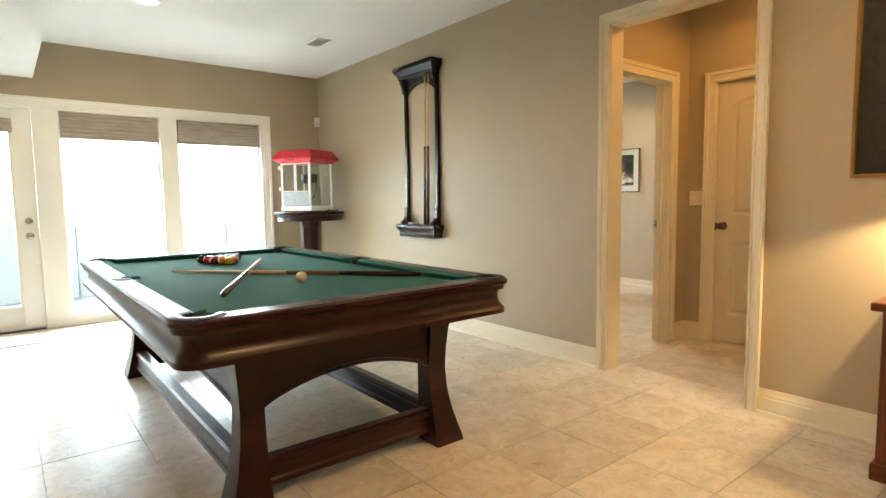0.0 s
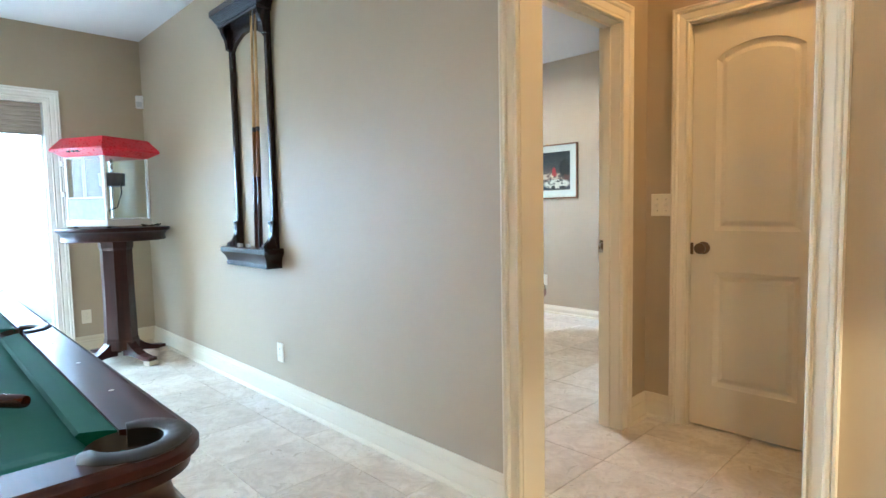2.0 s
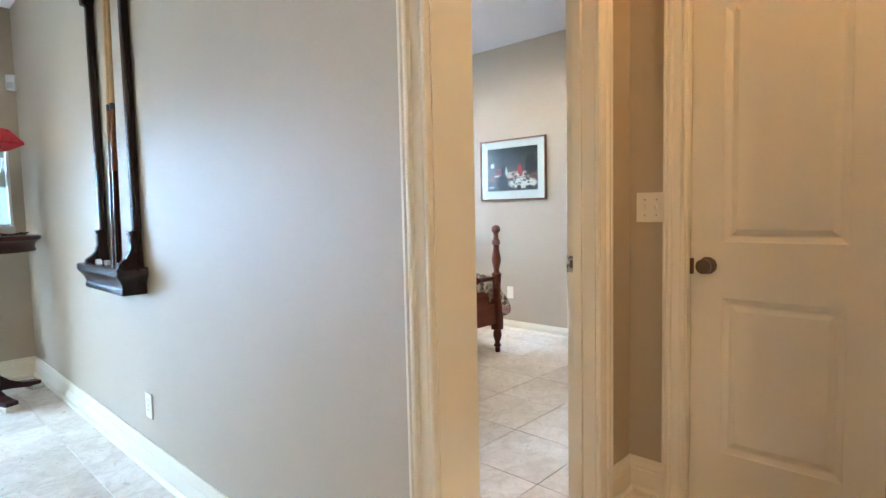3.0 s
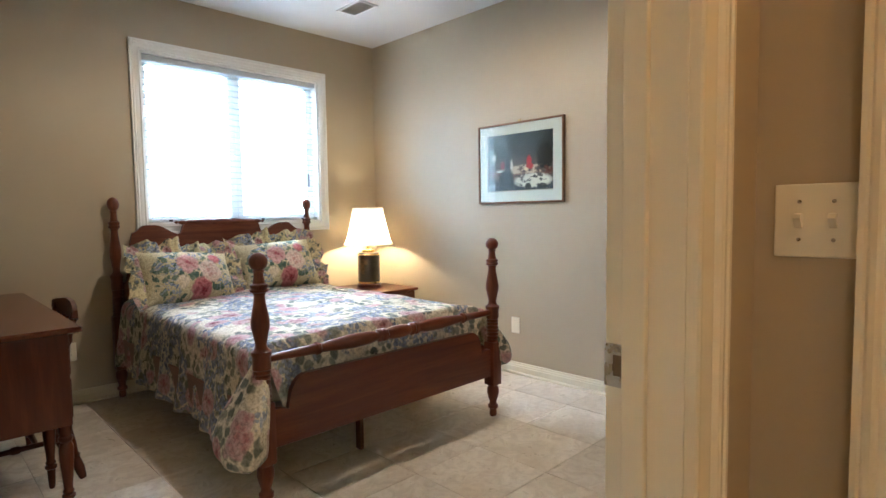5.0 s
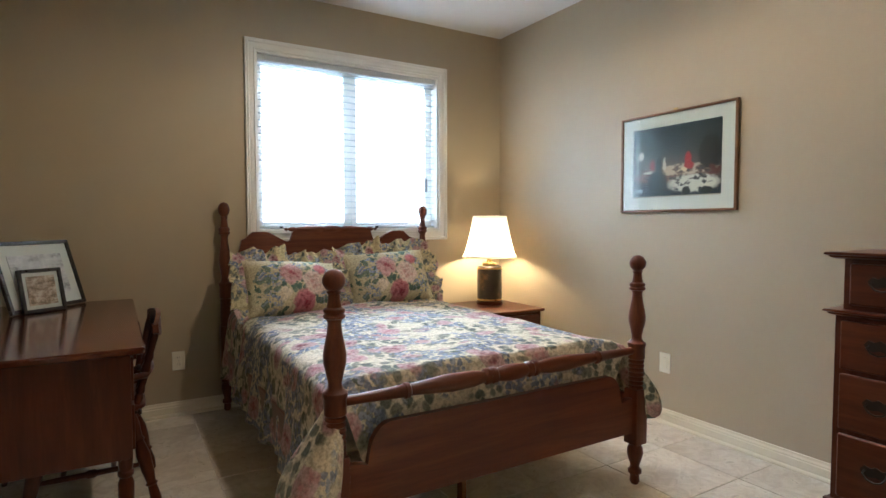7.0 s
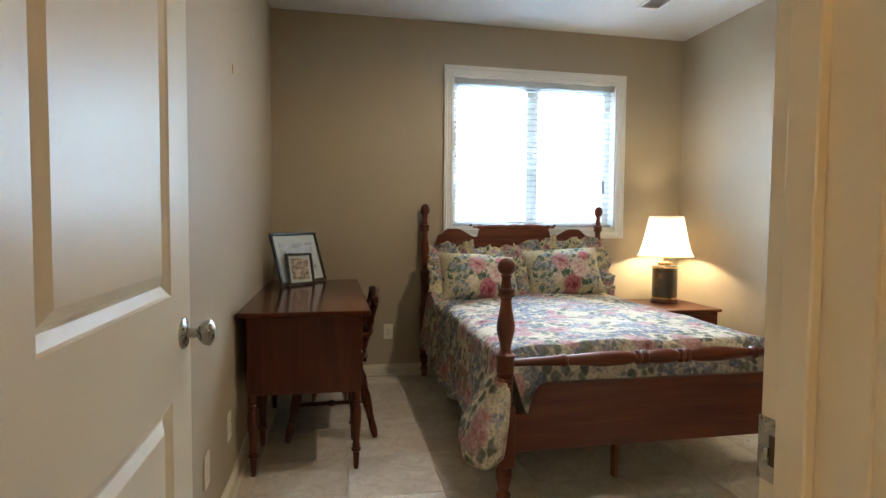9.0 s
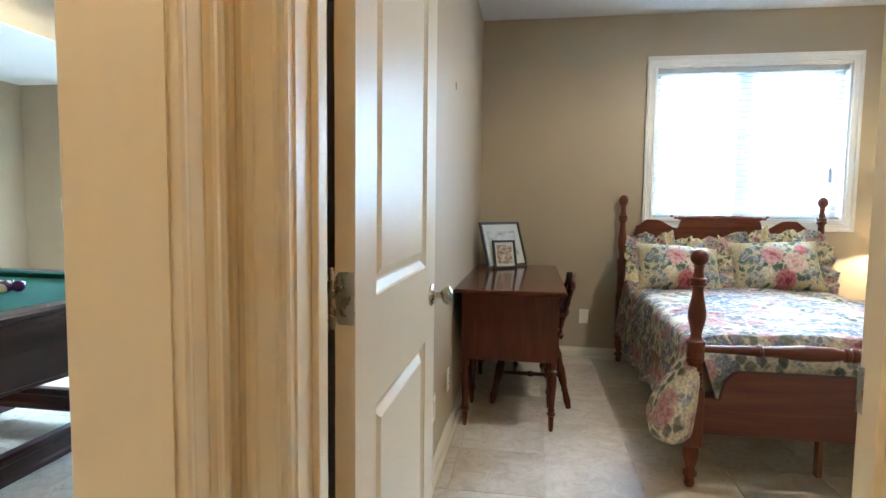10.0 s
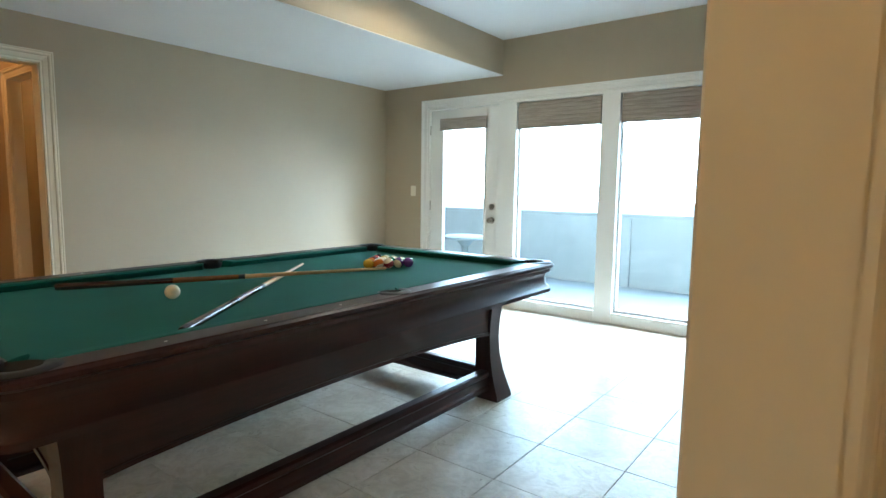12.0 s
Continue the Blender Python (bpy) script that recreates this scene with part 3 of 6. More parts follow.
# ---- bedroom window ----
win = thing("window_2", Matrix(), "white bedroom window of two sashes with open blinds", "window", "", "structure")
part("casing", casing("y", YB, -1, 5.81, 7.17, 2.285, 0.066, 1.112, True, 0.8), FRAMEP, win, "", 30)
bm = B()
for q in ((5.81, 5.824, 1.112, 2.285), (7.156, 7.17, 1.112, 2.285), (5.824, 7.156, 1.112, 1.13), (5.824, 7.156, 2.27, 2.285)):
    box(bm, q[0], q[1], YB, YB + 0.14, q[2], q[3], 0.002)
part("window_frame", bm, FRAMEP, win)
for a, b in ((5.824, 6.49), (6.49, 7.156)):
    bm = B()
    for q in ((a, a + 0.045, 1.13, 2.27), (b - 0.055, b, 1.13, 2.27), (a + 0.045, b - 0.055, 1.13, 1.18), (a + 0.045, b - 0.055, 2.22, 2.27)):
        box(bm, q[0], q[1], YB + 0.09, YB + 0.13, q[2], q[3], 0.003)
    part("sash", bm, FRAMEP, win)
    p = part("pane", box(B(), a + 0.045, b - 0.045, YB + 0.108, YB + 0.113, 1.18, 2.215), PANE, win)
    p.visible_shadow = False
blind = thing("venetian_blind", pose(6.49, YB + 0.05, 2.268), "white slatted blind let down with open slats", "window blind")
part("headrail", box(B(), -0.664, 0.664, -0.03, 0.03, -0.04, 0, 0.004), SLAT, blind)
slat = None
for i in range(24):
    z = -0.066 - i * 0.0438
    if slat is None:
        bm = loft(B(), [[(x, -0.018, -0.001), (x, 0, 0.003), (x, 0.018, -0.001), (x, 0.018, -0.003), (x, 0, 0.001), (x, -0.018, -0.003)] for x in (-0.66, 0.66)])
        slat = part("slat", bm, SLAT, blind, "", None, Matrix.Translation((0, 0, z)))
    else:
        o = slat.copy()
        scene.collection.objects.link(o)
        o.matrix_basis = Matrix.Translation((0, 0, z))
part("bottom_rail", box(B(), -0.66, 0.66, -0.025, 0.025, -1.131, -1.113, 0.004), SLAT, blind)
for x in (-0.52, -0.17, 0.17, 0.52):
    bm = B()
    for y in (-0.027, 0.027):
        tube(bm, [(x, y, -0.04), (x, y, -1.113)], 0.0012, 5)
    part("ladder_cord", bm, SLAT, blind)
    part("cord_button", box(B(), x - 0.012, x + 0.012, -0.031, -0.025, -1.13, -1.116, 0.002), RUBBER, blind)
bm = tube(B(), [(0.57, -0.035, -0.03), (0.575, -0.037, -0.75)], 0.002, 6)
part("cord", bm, SLAT, blind)
part("tassel", lathe(B(), [(-0.86, 0.014), (-0.78, 0.013), (-0.75, 0.004)], 10, Matrix.Translation((0.575, -0.037, 0))), plain("grey_tassel", (0.3, 0.3, 0.32), 0.5), blind, "", 40)

# ---- doors ----


def arch_top(y0, y1, zs, zc, n=12):
    """Points of an arched panel head from (y1, zs) to (y0, zs)."""
    pts = []
    for i in range(n + 1):
        f = i / n
        pts.append((y1 + (y0 - y1) * f, zs + (zc - zs) * math.sin(math.pi * f) ** 0.8))
    return pts


def panel_door(w, h, t, panels):
    """A moulded two-panel slab in x (width), y (thickness, centred) and z; panels: (x0, x1, z0, zs, zc)."""
    bm = B()
    rec = 0.013
    box(bm, 0, w, -t / 2 + rec, t / 2 - rec, 0, h)
    for side in (-1, 1):
        f, r = side * t / 2, side * (t / 2 - rec)

        def plate(pts):
            prism(bm, pts, r, f, "y")
        x0, x1 = panels[0][0], panels[0][1]
        plate([(0, 0), (x0, 0), (x0, h), (0, h)])
        plate([(x1, 0), (w, 0), (w, h), (x1, h)])
        z = 0.0
        for a, b, z0, zs, zc in panels:
            plate([(a, z), (b, z), (b, z0), (a, z0)])
            z = zs
            head = arch_top(a, b, zs, zc) if zc > zs else None
            out = [(a, z0), (b, z0)] + (head if head else [(b, zs), (a, zs)])
            cx, cz = (a + b) / 2, (z0 + zs) / 2

            def inset(p, d):
                x = min(max(p[0], a + d), b - d)
                zz = max(p[1], z0 + d) if p[1] < cz else p[1] - d
                return (x, zz)
            loops = []
            for d, k in ((0.0, 0.0), (0.004, 0.3), (0.021, 1.0), (0.027, 1.0), (0.046, 0.22)):
                loops.append([(u, f + (r - f) * k * 0.98, v) for u, v in (inset(p, d) for p in out)])
            rows = [[bm.verts.new(p) for p in lp] for lp in loops]
            for la, lb in zip(rows, rows[1:]):
                for i in range(len(la)):
                    bm.faces.new((la[i], la[(i + 1) % len(la)], lb[(i + 1) % len(la)], lb[i]))
            bm.faces.new(rows[-1])
        a, b, z0, zs, zc = panels[-1]
        head = arch_top(a, b, zs, zc)
        for p, q in zip(head, head[1:]):
            plate([(q[0], q[1]), (p[0], p[1]), (p[0], h), (q[0], h)])
    return bm


KNOB = [(0, 0.032), (0.08, 0.032), (0.13, 0.026), (0.16, 0.011), (0.45, 0.010), (0.55, 0.020), (0.7, 0.027), (0.85, 0.027), (0.96, 0.018), (1, 0.003)]


def add_knob(door, x, z, y0, sgn, material):
    part("knob", rod(B(), (x, y0, z), (x, y0 + sgn * 0.065, z), KNOB, 18), material, door, "", 40)


def add_hinge(door, x, y, z, leaf, material):
    h = part("hinge", lathe(B(), [(-0.052, 0.003), (-0.048, 0.0065), (0.048, 0.0065), (0.052, 0.003)], 10, Matrix.Translation((x, y, z))), material, door, "", 40)
    if leaf:
        part("leaf", leaf(), material, h)
    return h


# closet door, shut, its face towards the lobby
cd = thing("closet_door", pose(5.634 + 0.045, CLO[1] - 0.003, 0.012, 0, 0, -90), "cream two-panel door with an arched panel, shut", "door")
w = CLO[1] - CLO[0] - 0.006
part("slab", panel_door(w, 2.026, 0.035, [(0.112, w - 0.115, 0.218, 0.802, 0.802), (0.112, w - 0.115, 1.008, 1.843, 1.905)]), DOORP, cd)
add_knob(cd, 0.062, 0.92, -0.0175, -1, BRONZE)
part("latch", box(B(), -0.004, 0.012, -0.0195, 0.0, 0.885, 0.945, 0.001), BRONZE, cd)
for z in (0.22, 1.01, 1.80):
    add_hinge(cd, w + 0.004, -0.021, z, None, BRONZE)

# bedroom door, open against the wall behind it
bd = thing("bedroom_door", pose(4.5925, 2.957, 0.012, 0, 0, 90), "cream two-panel door standing open into the bedroom", "door")
part("slab", panel_door(0.758, 2.026, 0.035, [(0.125, 0.618, 0.218, 0.806, 0.806), (0.125, 0.618, 1.012, 1.843, 1.915)]), DOORP, bd)
add_knob(bd, 0.695, 0.925, -0.0175, -1, NICKEL)
add_knob(bd, 0.695, 0.925, 0.0175, 1, NICKEL)
part("latch_plate", box(B(), 0.757, 0.7595, -0.012, 0.012, 0.895, 0.955, 0.001), NICKEL, bd)


def hinge_leaf(z):
    def make():
        bm = B()
        pts = [(-0.016, -0.044), (0.010, -0.044), (0.0155, -0.038), (0.0155, 0.038), (0.010, 0.044), (-0.016, 0.044)]
        prism(bm, [(u, v + z) for u, v in pts], -0.0015, 0.001, "x")
        for s in (-0.028, 0.0, 0.028):
            rod(bm, (-0.0012, 0.004 if s else -0.004, z + s), (-0.0026, 0.004 if s else -0.004, z + s), [(0, 0.0038), (1, 0.003)], 8)
        return bm
    return make


for z in (0.22, 1.025, 1.82):
    h = add_hinge(bd, -0.006, 0.021, z, hinge_leaf(z), NICKEL)
    bm = prism(B(), [(-0.076, z - 0.036), (-0.070, z - 0.044), (-0.036, z - 0.044), (-0.036, z + 0.044), (-0.070, z + 0.044), (-0.076, z + 0.036)], 0.0155, 0.0178, "y")
    for s in (-0.028, 0.0, 0.028):
        rod(bm, (-0.06, 0.0158, z + s), (-0.06, 0.0146, z + s), [(0, 0.0038), (1, 0.003)], 8)
    part("jamb_leaf", bm, NICKEL, h)
sp = thing("strike_plate", pose(5.345, 2.902, 0.945), "nickel strike plate let into the door jamb", "door hardware")
bm = B()
for q in ((-0.016, 0.022, -0.032, -0.016), (-0.016, 0.022, 0.016, 0.032), (-0.016, -0.008, -0.016, 0.016), (0.009, 0.022, -0.016, 0.016)):
    box(bm, -0.0025, 0, q[0], q[1], q[2], q[3])
part("plate", bm, NICKEL, sp)
part("recess", box(B(), -0.0012, 0, -0.008, 0.009, -0.016, 0.016), BRONZE, sp)
for z in (-0.024, 0.024):
    part("screw", rod(B(), (-0.002, 0.002, z), (-0.004, 0.002, z), [(0, 0.004), (1, 0.003)], 8), NICKEL, sp)

# switches, outlets, sensor, vents


def wall_plate(name, m, kind, label):
    """Faces -y in its own frame."""
    e = thing(name, m, label, "light switch" if "switch" in kind else "wall outlet", "")
    w = 0.058 if kind == "switch2" else 0.036
    part("cover", box(B(), -w, w, -0.006, 0, -0.058, 0.058, 0.003), PLATE, e)
    if kind == "switch2":
        for x in (-0.023, 0.023):
            s = part("toggle", prism(B(), [(-0.005, -0.012), (-0.012, -0.009), (-0.024, 0.004), (-0.022, 0.010), (-0.005, 0.012)], x - 0.005, x + 0.005, "x"), PLATE, e)
            for z in (-0.03, 0.03):
                part("screw", rod(B(), (x, -0.005, z), (x, -0.0072, z), [(0, 0.0035), (1, 0.003)], 8), NICKEL, e)
    elif kind == "rocker":
        part("rocker", box(B(), -0.016, 0.016, -0.009, -0.004, -0.033, 0.033, 0.002), PLATE, e)
    else:
        for z in (-0.02, 0.02):
            s = part("socket", box(B(), -0.016, 0.016, -0.008, -0.004, z - 0.014, z + 0.014, 0.003), PLATE, e)
            bm = B()
            for x in (-0.006, 0.006):
                box(bm, x - 0.001, x + 0.001, -0.0085, -0.0075, z - 0.003, z + 0.006)
            part("slot", bm, RUBBER, s)
        part("screw", rod(B(), (0, -0.005, 0), (0, -0.0075, 0), [(0, 0.0035), (1, 0.003)], 8), NICKEL, e)
    return e


wall_plate("light_switch", pose(5.633, 2.72, 1.152, 0, 0, -90), "switch2", "ivory double toggle switch beside the closet door")
wall_plate("light_switch", pose(0.377, YW - 0.001, 1.175), "rocker", "ivory rocker switch beside the patio door")
wall_plate("wall_outlet", pose(XC0 - 0.001, 4.495, 0.305, 0, 0, -90), "outlet", "ivory outlet low on the games room wall")
wall_plate("wall_outlet", pose(3.83, YW - 0.001, 0.30), "outlet", "ivory outlet low in the corner")
wall_plate("wall_outlet", pose(5.327, YB - 0.001, 0.335), "outlet", "ivory outlet between desk and bed")
wall_plate("wall_outlet", pose(XR - 0.001, 4.97, 0.355, 0, 0, -90), "rocker", "ivory wall plate low beneath the print")
wall_plate("wall_outlet", pose(XC1 + 0.001, 4.84, 0.31, 0, 0, 90), "outlet", "ivory outlet low beside the desk")
wall_plate("wall_outlet", pose(XC1 + 0.001, 4.42, 0.31, 0, 0, 90), "rocker", "ivory wall plate behind the open door")

sens = thing("motion_sensor", pose(XC0 - 0.02, YW - 0.012, 2.14, 0, 0, -32), "small white motion sensor in the wall corner", "sensor")
part("housing", box(B(), -0.03, 0.03, -0.035, 0.012, -0.055, 0.055, 0.008), WHITEP, sens)
part("lens", box(B(), -0.022, 0.022, -0.039, -0.033, -0.045, 0.0, 0.003), SLAT, sens)


def ceiling_vent(x, y, w, l, z):
    e = thing("ceiling_vent", pose(x, y, z), "white slotted air vent in the ceiling", "air vent", "ceiling vents")
    bm = B()
    for q in ((-w, w, -l, -l + 0.02), (-w, w, l - 0.02, l), (-w, -w + 0.02, -l + 0.02, l - 0.02), (w - 0.02, w, -l + 0.02, l - 0.02)):
        box(bm, q[0], q[1], q[2], q[3], -0.008, 0, 0.002)
    part("frame", bm, WHITEP, e)
    part("backing", box(B(), -w + 0.02, w - 0.02, -l + 0.02, l - 0.02, -0.002, 0), plain("vent_grey", (0.45, 0.45, 0.45), 0.7), e)
    sl = None
    n = int((2 * l - 0.04) / 0.018)
    for i in range(n):
        m = pose(0, -l + 0.02 + 0.018 * (i + 0.5), -0.005, 35)
        if sl is None:
            sl = part("slat", box(B(), -w + 0.02, w - 0.02, -0.006, 0.006, -0.0008, 0.0008), WHITEP, e, "", None, m)
        else:
            o = sl.copy()
            scene.collection.objects.link(o)
            o.matrix_basis = m


ceiling_vent(3.67, 5.42, 0.085, 0.14, H - 0.001)
ceiling_vent(7.07, 5.87, 0.085, 0.14, H - 0.001)


def downlight(x, y, z, power, label, col=(1.0, 0.70, 0.38)):
    e = thing("ceiling_light", pose(x, y, z), label, "ceiling light", "ceiling lights")
    part("trim_ring", lathe(B(), [(-0.006, 0.075), (-0.008, 0.09), (0.0, 0.097), (0.0, 0.075)], 28, None, False), WHITEP, e, "", 40)
    part("lens", lathe(B(), [(-0.004, 0.0005), (-0.006, 0.05), (-0.004, 0.075)], 24, None, False), GLOWLENS, e, "", 60)
    bulb = lamp("ceiling_light_bulb", "SPOT", pose(x, y, z - 0.02), power, col, 0.06).data
    bulb.spot_size, bulb.spot_blend = radians(174), 0.4


GLOWLENS = glow("lit_lens", (1.0, 0.82, 0.55), 6)
downlight(2.17, 5.17, H - 0.001, 60, "lit recessed ceiling light in a white ring", (1, 0.76, 0.46))
downlight(2.4, 0.9, H - 0.001, 115, "lit recessed ceiling light in a white ring", (1, 0.58, 0.24))
downlight(5.12, 1.84, H - 0.001, 37, "lit recessed ceiling light in the lobby", (1.0, 0.49, 0.13))
downlight(6.3, 4.7, H - 0.001, 105, "lit recessed ceiling light in the bedroom", (1.0, 0.74, 0.46))
downlight(-1.0, 2.7, H - 0.001, 60, "lit recessed ceiling light in the passage", (1.0, 0.40, 0.09))
downlight(-1.0, 4.1, H - 0.001, 40, "lit recessed ceiling light past the passage", (1.0, 0.42, 0.10))

# ---- pool table ----
PX0, PX1, PY0, PY1, PZ = 1.61, 3.114, 2.315, 4.955, 0.795
PCX, PCY = (PX0 + PX1) / 2, (PY0 + PY1) / 2
pw, pl = (PX1 - PX0) / 2, (PY1 - PY0) / 2
table = thing("pool_table", pose(PCX, PCY, 0), "dark mahogany pool table with green cloth and curved legs", "pool table")


def round_rect(hx, hy, r, z, n=7):
    pts = []
    for cx, cy, a0 in ((hx - r, hy - r, 0), (-hx + r, hy - r, 90), (-hx + r, -hy + r, 180), (hx - r, -hy + r, 270)):
        for i in range(n):
            a = radians(a0 + 90 * i / (n - 1))
            pts.append((cx + r * math.cos(a), cy + r * math.sin(a), z))
    return pts


APRON = ((0.012, 0.792), (0.0, 0.786), (0.0, 0.772), (0.010, 0.764), (0.020, 0.758), (0.036, 0.735), (0.042, 0.71), (0.036, 0.682), (0.022, 0.662), (0.012, 0.652), (0.012, 0.632), (0.05, 0.627))
bm = loft(B(), [round_rect(pw - o, pl - o, 0.10 - o * 0.6, z) for o, z in APRON], True, False)
part("apron", bm, MAHOG[1], table, "", 35)
# top rail with bites for the six pockets
RW = 0.108
ix, iy = pw - RW, pl - RW
pairs = []


def corner(sx, sy, rev):
    out, inn = [], []
    n = 10
    for i in range(n + 1):
        a = radians(90 * i / n)
        out.append((sx * (pw - 0.10 + 0.10 * math.cos(a) - 0.012), sy * (pl - 0.10 + 0.10 * math.sin(a) - 0.012)))
        b = radians(-90 + 270 * i / n)
        inn.append((sx * (ix + 0.006 + 0.062 * math.cos(b)), sy * (iy + 0.006 + 0.062 * math.sin(b))))
    seq = list(zip(out, inn))
    return seq[::-1] if rev else seq


def side_pocket(sx, rev):
    n = 8
    seq = []
    for i in range(n + 1):
        b = radians(-90 + 180 * i / n)
        y = 0.056 * math.sin(b)
        seq.append(((sx * (pw - 0.012), y * 1.4), (sx * (ix + 0.012 + 0.052 * math.cos(b)), y)))
    return seq[::-1] if rev else seq


pairs = corner(1, -1, True) + side_pocket(1, False) + corner(1, 1, False) + corner(-1, 1, True) + side_pocket(-1, True) + corner(-1, -1, False)
bm = B()
zt, zb = PZ, PZ - 0.05
ring = [[bm.verts.new(q) for q in ((*o, zb), (*o, zt - 0.004), (o[0] * 0.996, o[1] * 0.998, zt), (*i, zt), (*i, zb))] for o, i in pairs]
for a, b in zip(ring, ring[1:] + ring[:1]):
    for k in range(5):
        bm.faces.new((a[k], b[k], b[(k + 1) % 5], a[(k + 1) % 5]))
part("top_rail", bm, MAHOG[1], table, "", 30)
# inlaid sights
for sx in (-1, 1):
    for k in (-3, -2, -1, 1, 2, 3):
        part("sight", lathe(B(), [(PZ - 0.001, 0.006), (PZ + 0.0008, 0.005)], 8, Matrix.Translation((sx * (pw - 0.055), k * iy / 4, 0))), plain("pearl_sight", (0.7, 0.68, 0.6), 0.3) if (sx, k) == (-1, -3) else bpy.data.materials["pearl_sight"], table)
BEDZ = 0.762
part("slate_cloth", box(B(), -ix - 0.01, ix + 0.01, -iy - 0.01, iy + 0.01, BEDZ - 0.04, BEDZ), FELT, table)


def cushion(a, b, nrm):
    """Cloth-covered cushion from a to b on the rail's inner edge; nrm points to the bed."""
    a, b, nrm = Vector((*a, 0)), Vector((*b, 0)), Vector((*nrm, 0))
    d = (b - a).normalized()
    loops = []
    for p, s in ((a, 1), (b, -1)):
        loop = []
        for o, z in ((-0.004, PZ - 0.001), (0.012, PZ), (0.044, PZ - 0.002), (0.05, PZ - 0.008), (0.03, BEDZ), (-0.004, BEDZ)):
            loop.append(p + nrm * o + d * s * o * 0.75 + Vector((0, 0, z)))
        loops.append(loop)
    part("cushion", loft(B(), loops), FELT, table)


g, sg = 0.062, 0.052
cushion((-ix + g, -iy), (ix - g, -iy), (0, 1))
cushion((ix - g, iy), (-ix + g, iy), (0, -1))
for sx in (-1, 1):
    cushion((sx * ix, -iy + g), (sx * ix, -sg), (-sx, 0))
    cushion((sx * ix, sg), (sx * ix, iy - g), (-sx, 0))


def pocket(cx, cy, r, ang, span):
    bm = B()
    lathe(bm, [(0.66, r * 0.45), (0.74, r * 0.55), (PZ - 0.028, r * 0.9), (PZ - 0.004, r + 0.002)], 20, Matrix.Translation((cx, cy, 0)), False)
    lathe(bm, [(0.66, 0.001), (0.661, r * 0.45)], 20, Matrix.Translation((cx, cy, 0)), False)
    p = part("pocket", bm, BLACK, table, "black leather pocket", 40)
    loops = []
    for i in range(15):
        a = radians(ang - span / 2 + span * i / 14)
        c, s = math.cos(a), math.sin(a)
        w = 0.030 if 0 < i < 14 else 0.016
        loops.append([(cx + (r + q) * c, cy + (r + q) * s, z) for q, z in ((-0.012, PZ - 0.03), (-0.012, PZ + 0.001), (-0.004, PZ + 0.006), (w * 0.7, PZ + 0.006), (w, PZ + 0.001), (w, PZ - 0.002))])
    part("pocket_rim", loft(B(), loops), BLACK, p, "", 40)


for sx in (-1, 1):
    for sy in (-1, 1):
        pocket(sx * (ix + 0.006), sy * (iy + 0.006), 0.062, math.degrees(math.atan2(sy, sx)), 250)
    pocket(sx * (ix + 0.012), 0, 0.052, 0 if sx > 0 else 180, 175)
# legs
lx, ly = pw - 0.200, pl - 0.165
LEGP = ((0, 0.0, 0.0), (0.03, 0.004, 0.0), (0.08, 0.018, 0.0), (0.16, 0.038, 0.0), (0.26, 0.054, 0.0), (0.36, 0.060, 0.0), (0.46, 0.056, 0.0), (0.56, 0.046, 0.0), (0.632, 0.034, 0.0))
for sx in (-1, 1):
    for sy in (-1, 1):
        loops = []
        for z, o, _ in LEGP:
            x0, y0 = sx * (lx - o), sy * (ly - o)
            x1, y1 = sx * (lx - 0.155), sy * (ly - 0.155)
            loops.append([(x0, y0, z), (x1, y0, z), (x1, y1, z), (x0, y1, z)])
        bm = loft(B(), loops)
        bmesh.ops.recalc_face_normals(bm, faces=bm.faces)
        part("leg", bm, MAHOG[2], table)
# arched skirts between the legs
def arched(a, b, zend, zmid, lo, hi, axis):
    n = 16
    low = [(a + (b - a) * i / n, zend + (zmid - zend) * math.sin(math.pi * i / n) ** 0.75) for i in range(n + 1)]
    bm = B()
    for (u, z), (v, y) in zip(low, low[1:]):
        prism(bm, [(u, z), (v, y), (v, 0.632), (u, 0.632)], lo, hi, axis)
    bmesh.ops.remove_doubles(bm, verts=bm.verts, dist=1e-5)
    lip = []
    for u, z in low:
        q = [(lo - 0.006, z - 0.006), (hi + 0.006, z - 0.006), (hi + 0.006, z + 0.010), (lo - 0.006, z + 0.010)]
        lip.append([(u, d, h) if axis == "y" else (d, u, h) for d, h in q])
    loft(bm, lip)
    return bm


for s in (-1, 1):
    part("end_skirt", arched(-lx + 0.14, lx - 0.14, 0.375, 0.472, s * (ly - 0.085) - 0.016, s * (ly - 0.085) + 0.016, "y"), MAHOG[0], table)
    part("side_skirt", arched(-ly + 0.14, ly - 0.14, 0.385, 0.43, s * (lx - 0.085) - 0.016, s * (lx - 0.085) + 0.016, "x"), MAHOG[1], table)
STR = ((-0.034, 0.085), (0.034, 0.085), (0.034, 0.105), (0.026, 0.115), (0.026, 0.16), (0.034, 0.17), (0.034, 0.19), (0.022, 0.198), (-0.022, 0.198), (-0.034, 0.19), (-0.034, 0.17), (-0.026, 0.16), (-0.026, 0.115), (-0.034, 0.105))
STR = [(u, z - 0.025) for u, z in STR]
for s in (-1, 1):
    c = s * (lx - 0.095)
    part("stretcher", loft(B(), [[(c + u, v, z) for u, z in STR] for v in (-ly + 0.06, ly - 0.06)]), MAHOG[1], table)
    c = s * (ly - 0.095)
    part("stretcher", loft(B(), [[(v, c + u, z) for u, z in STR] for v in (-lx + 0.125, lx - 0.125)]), MAHOG[0], table)

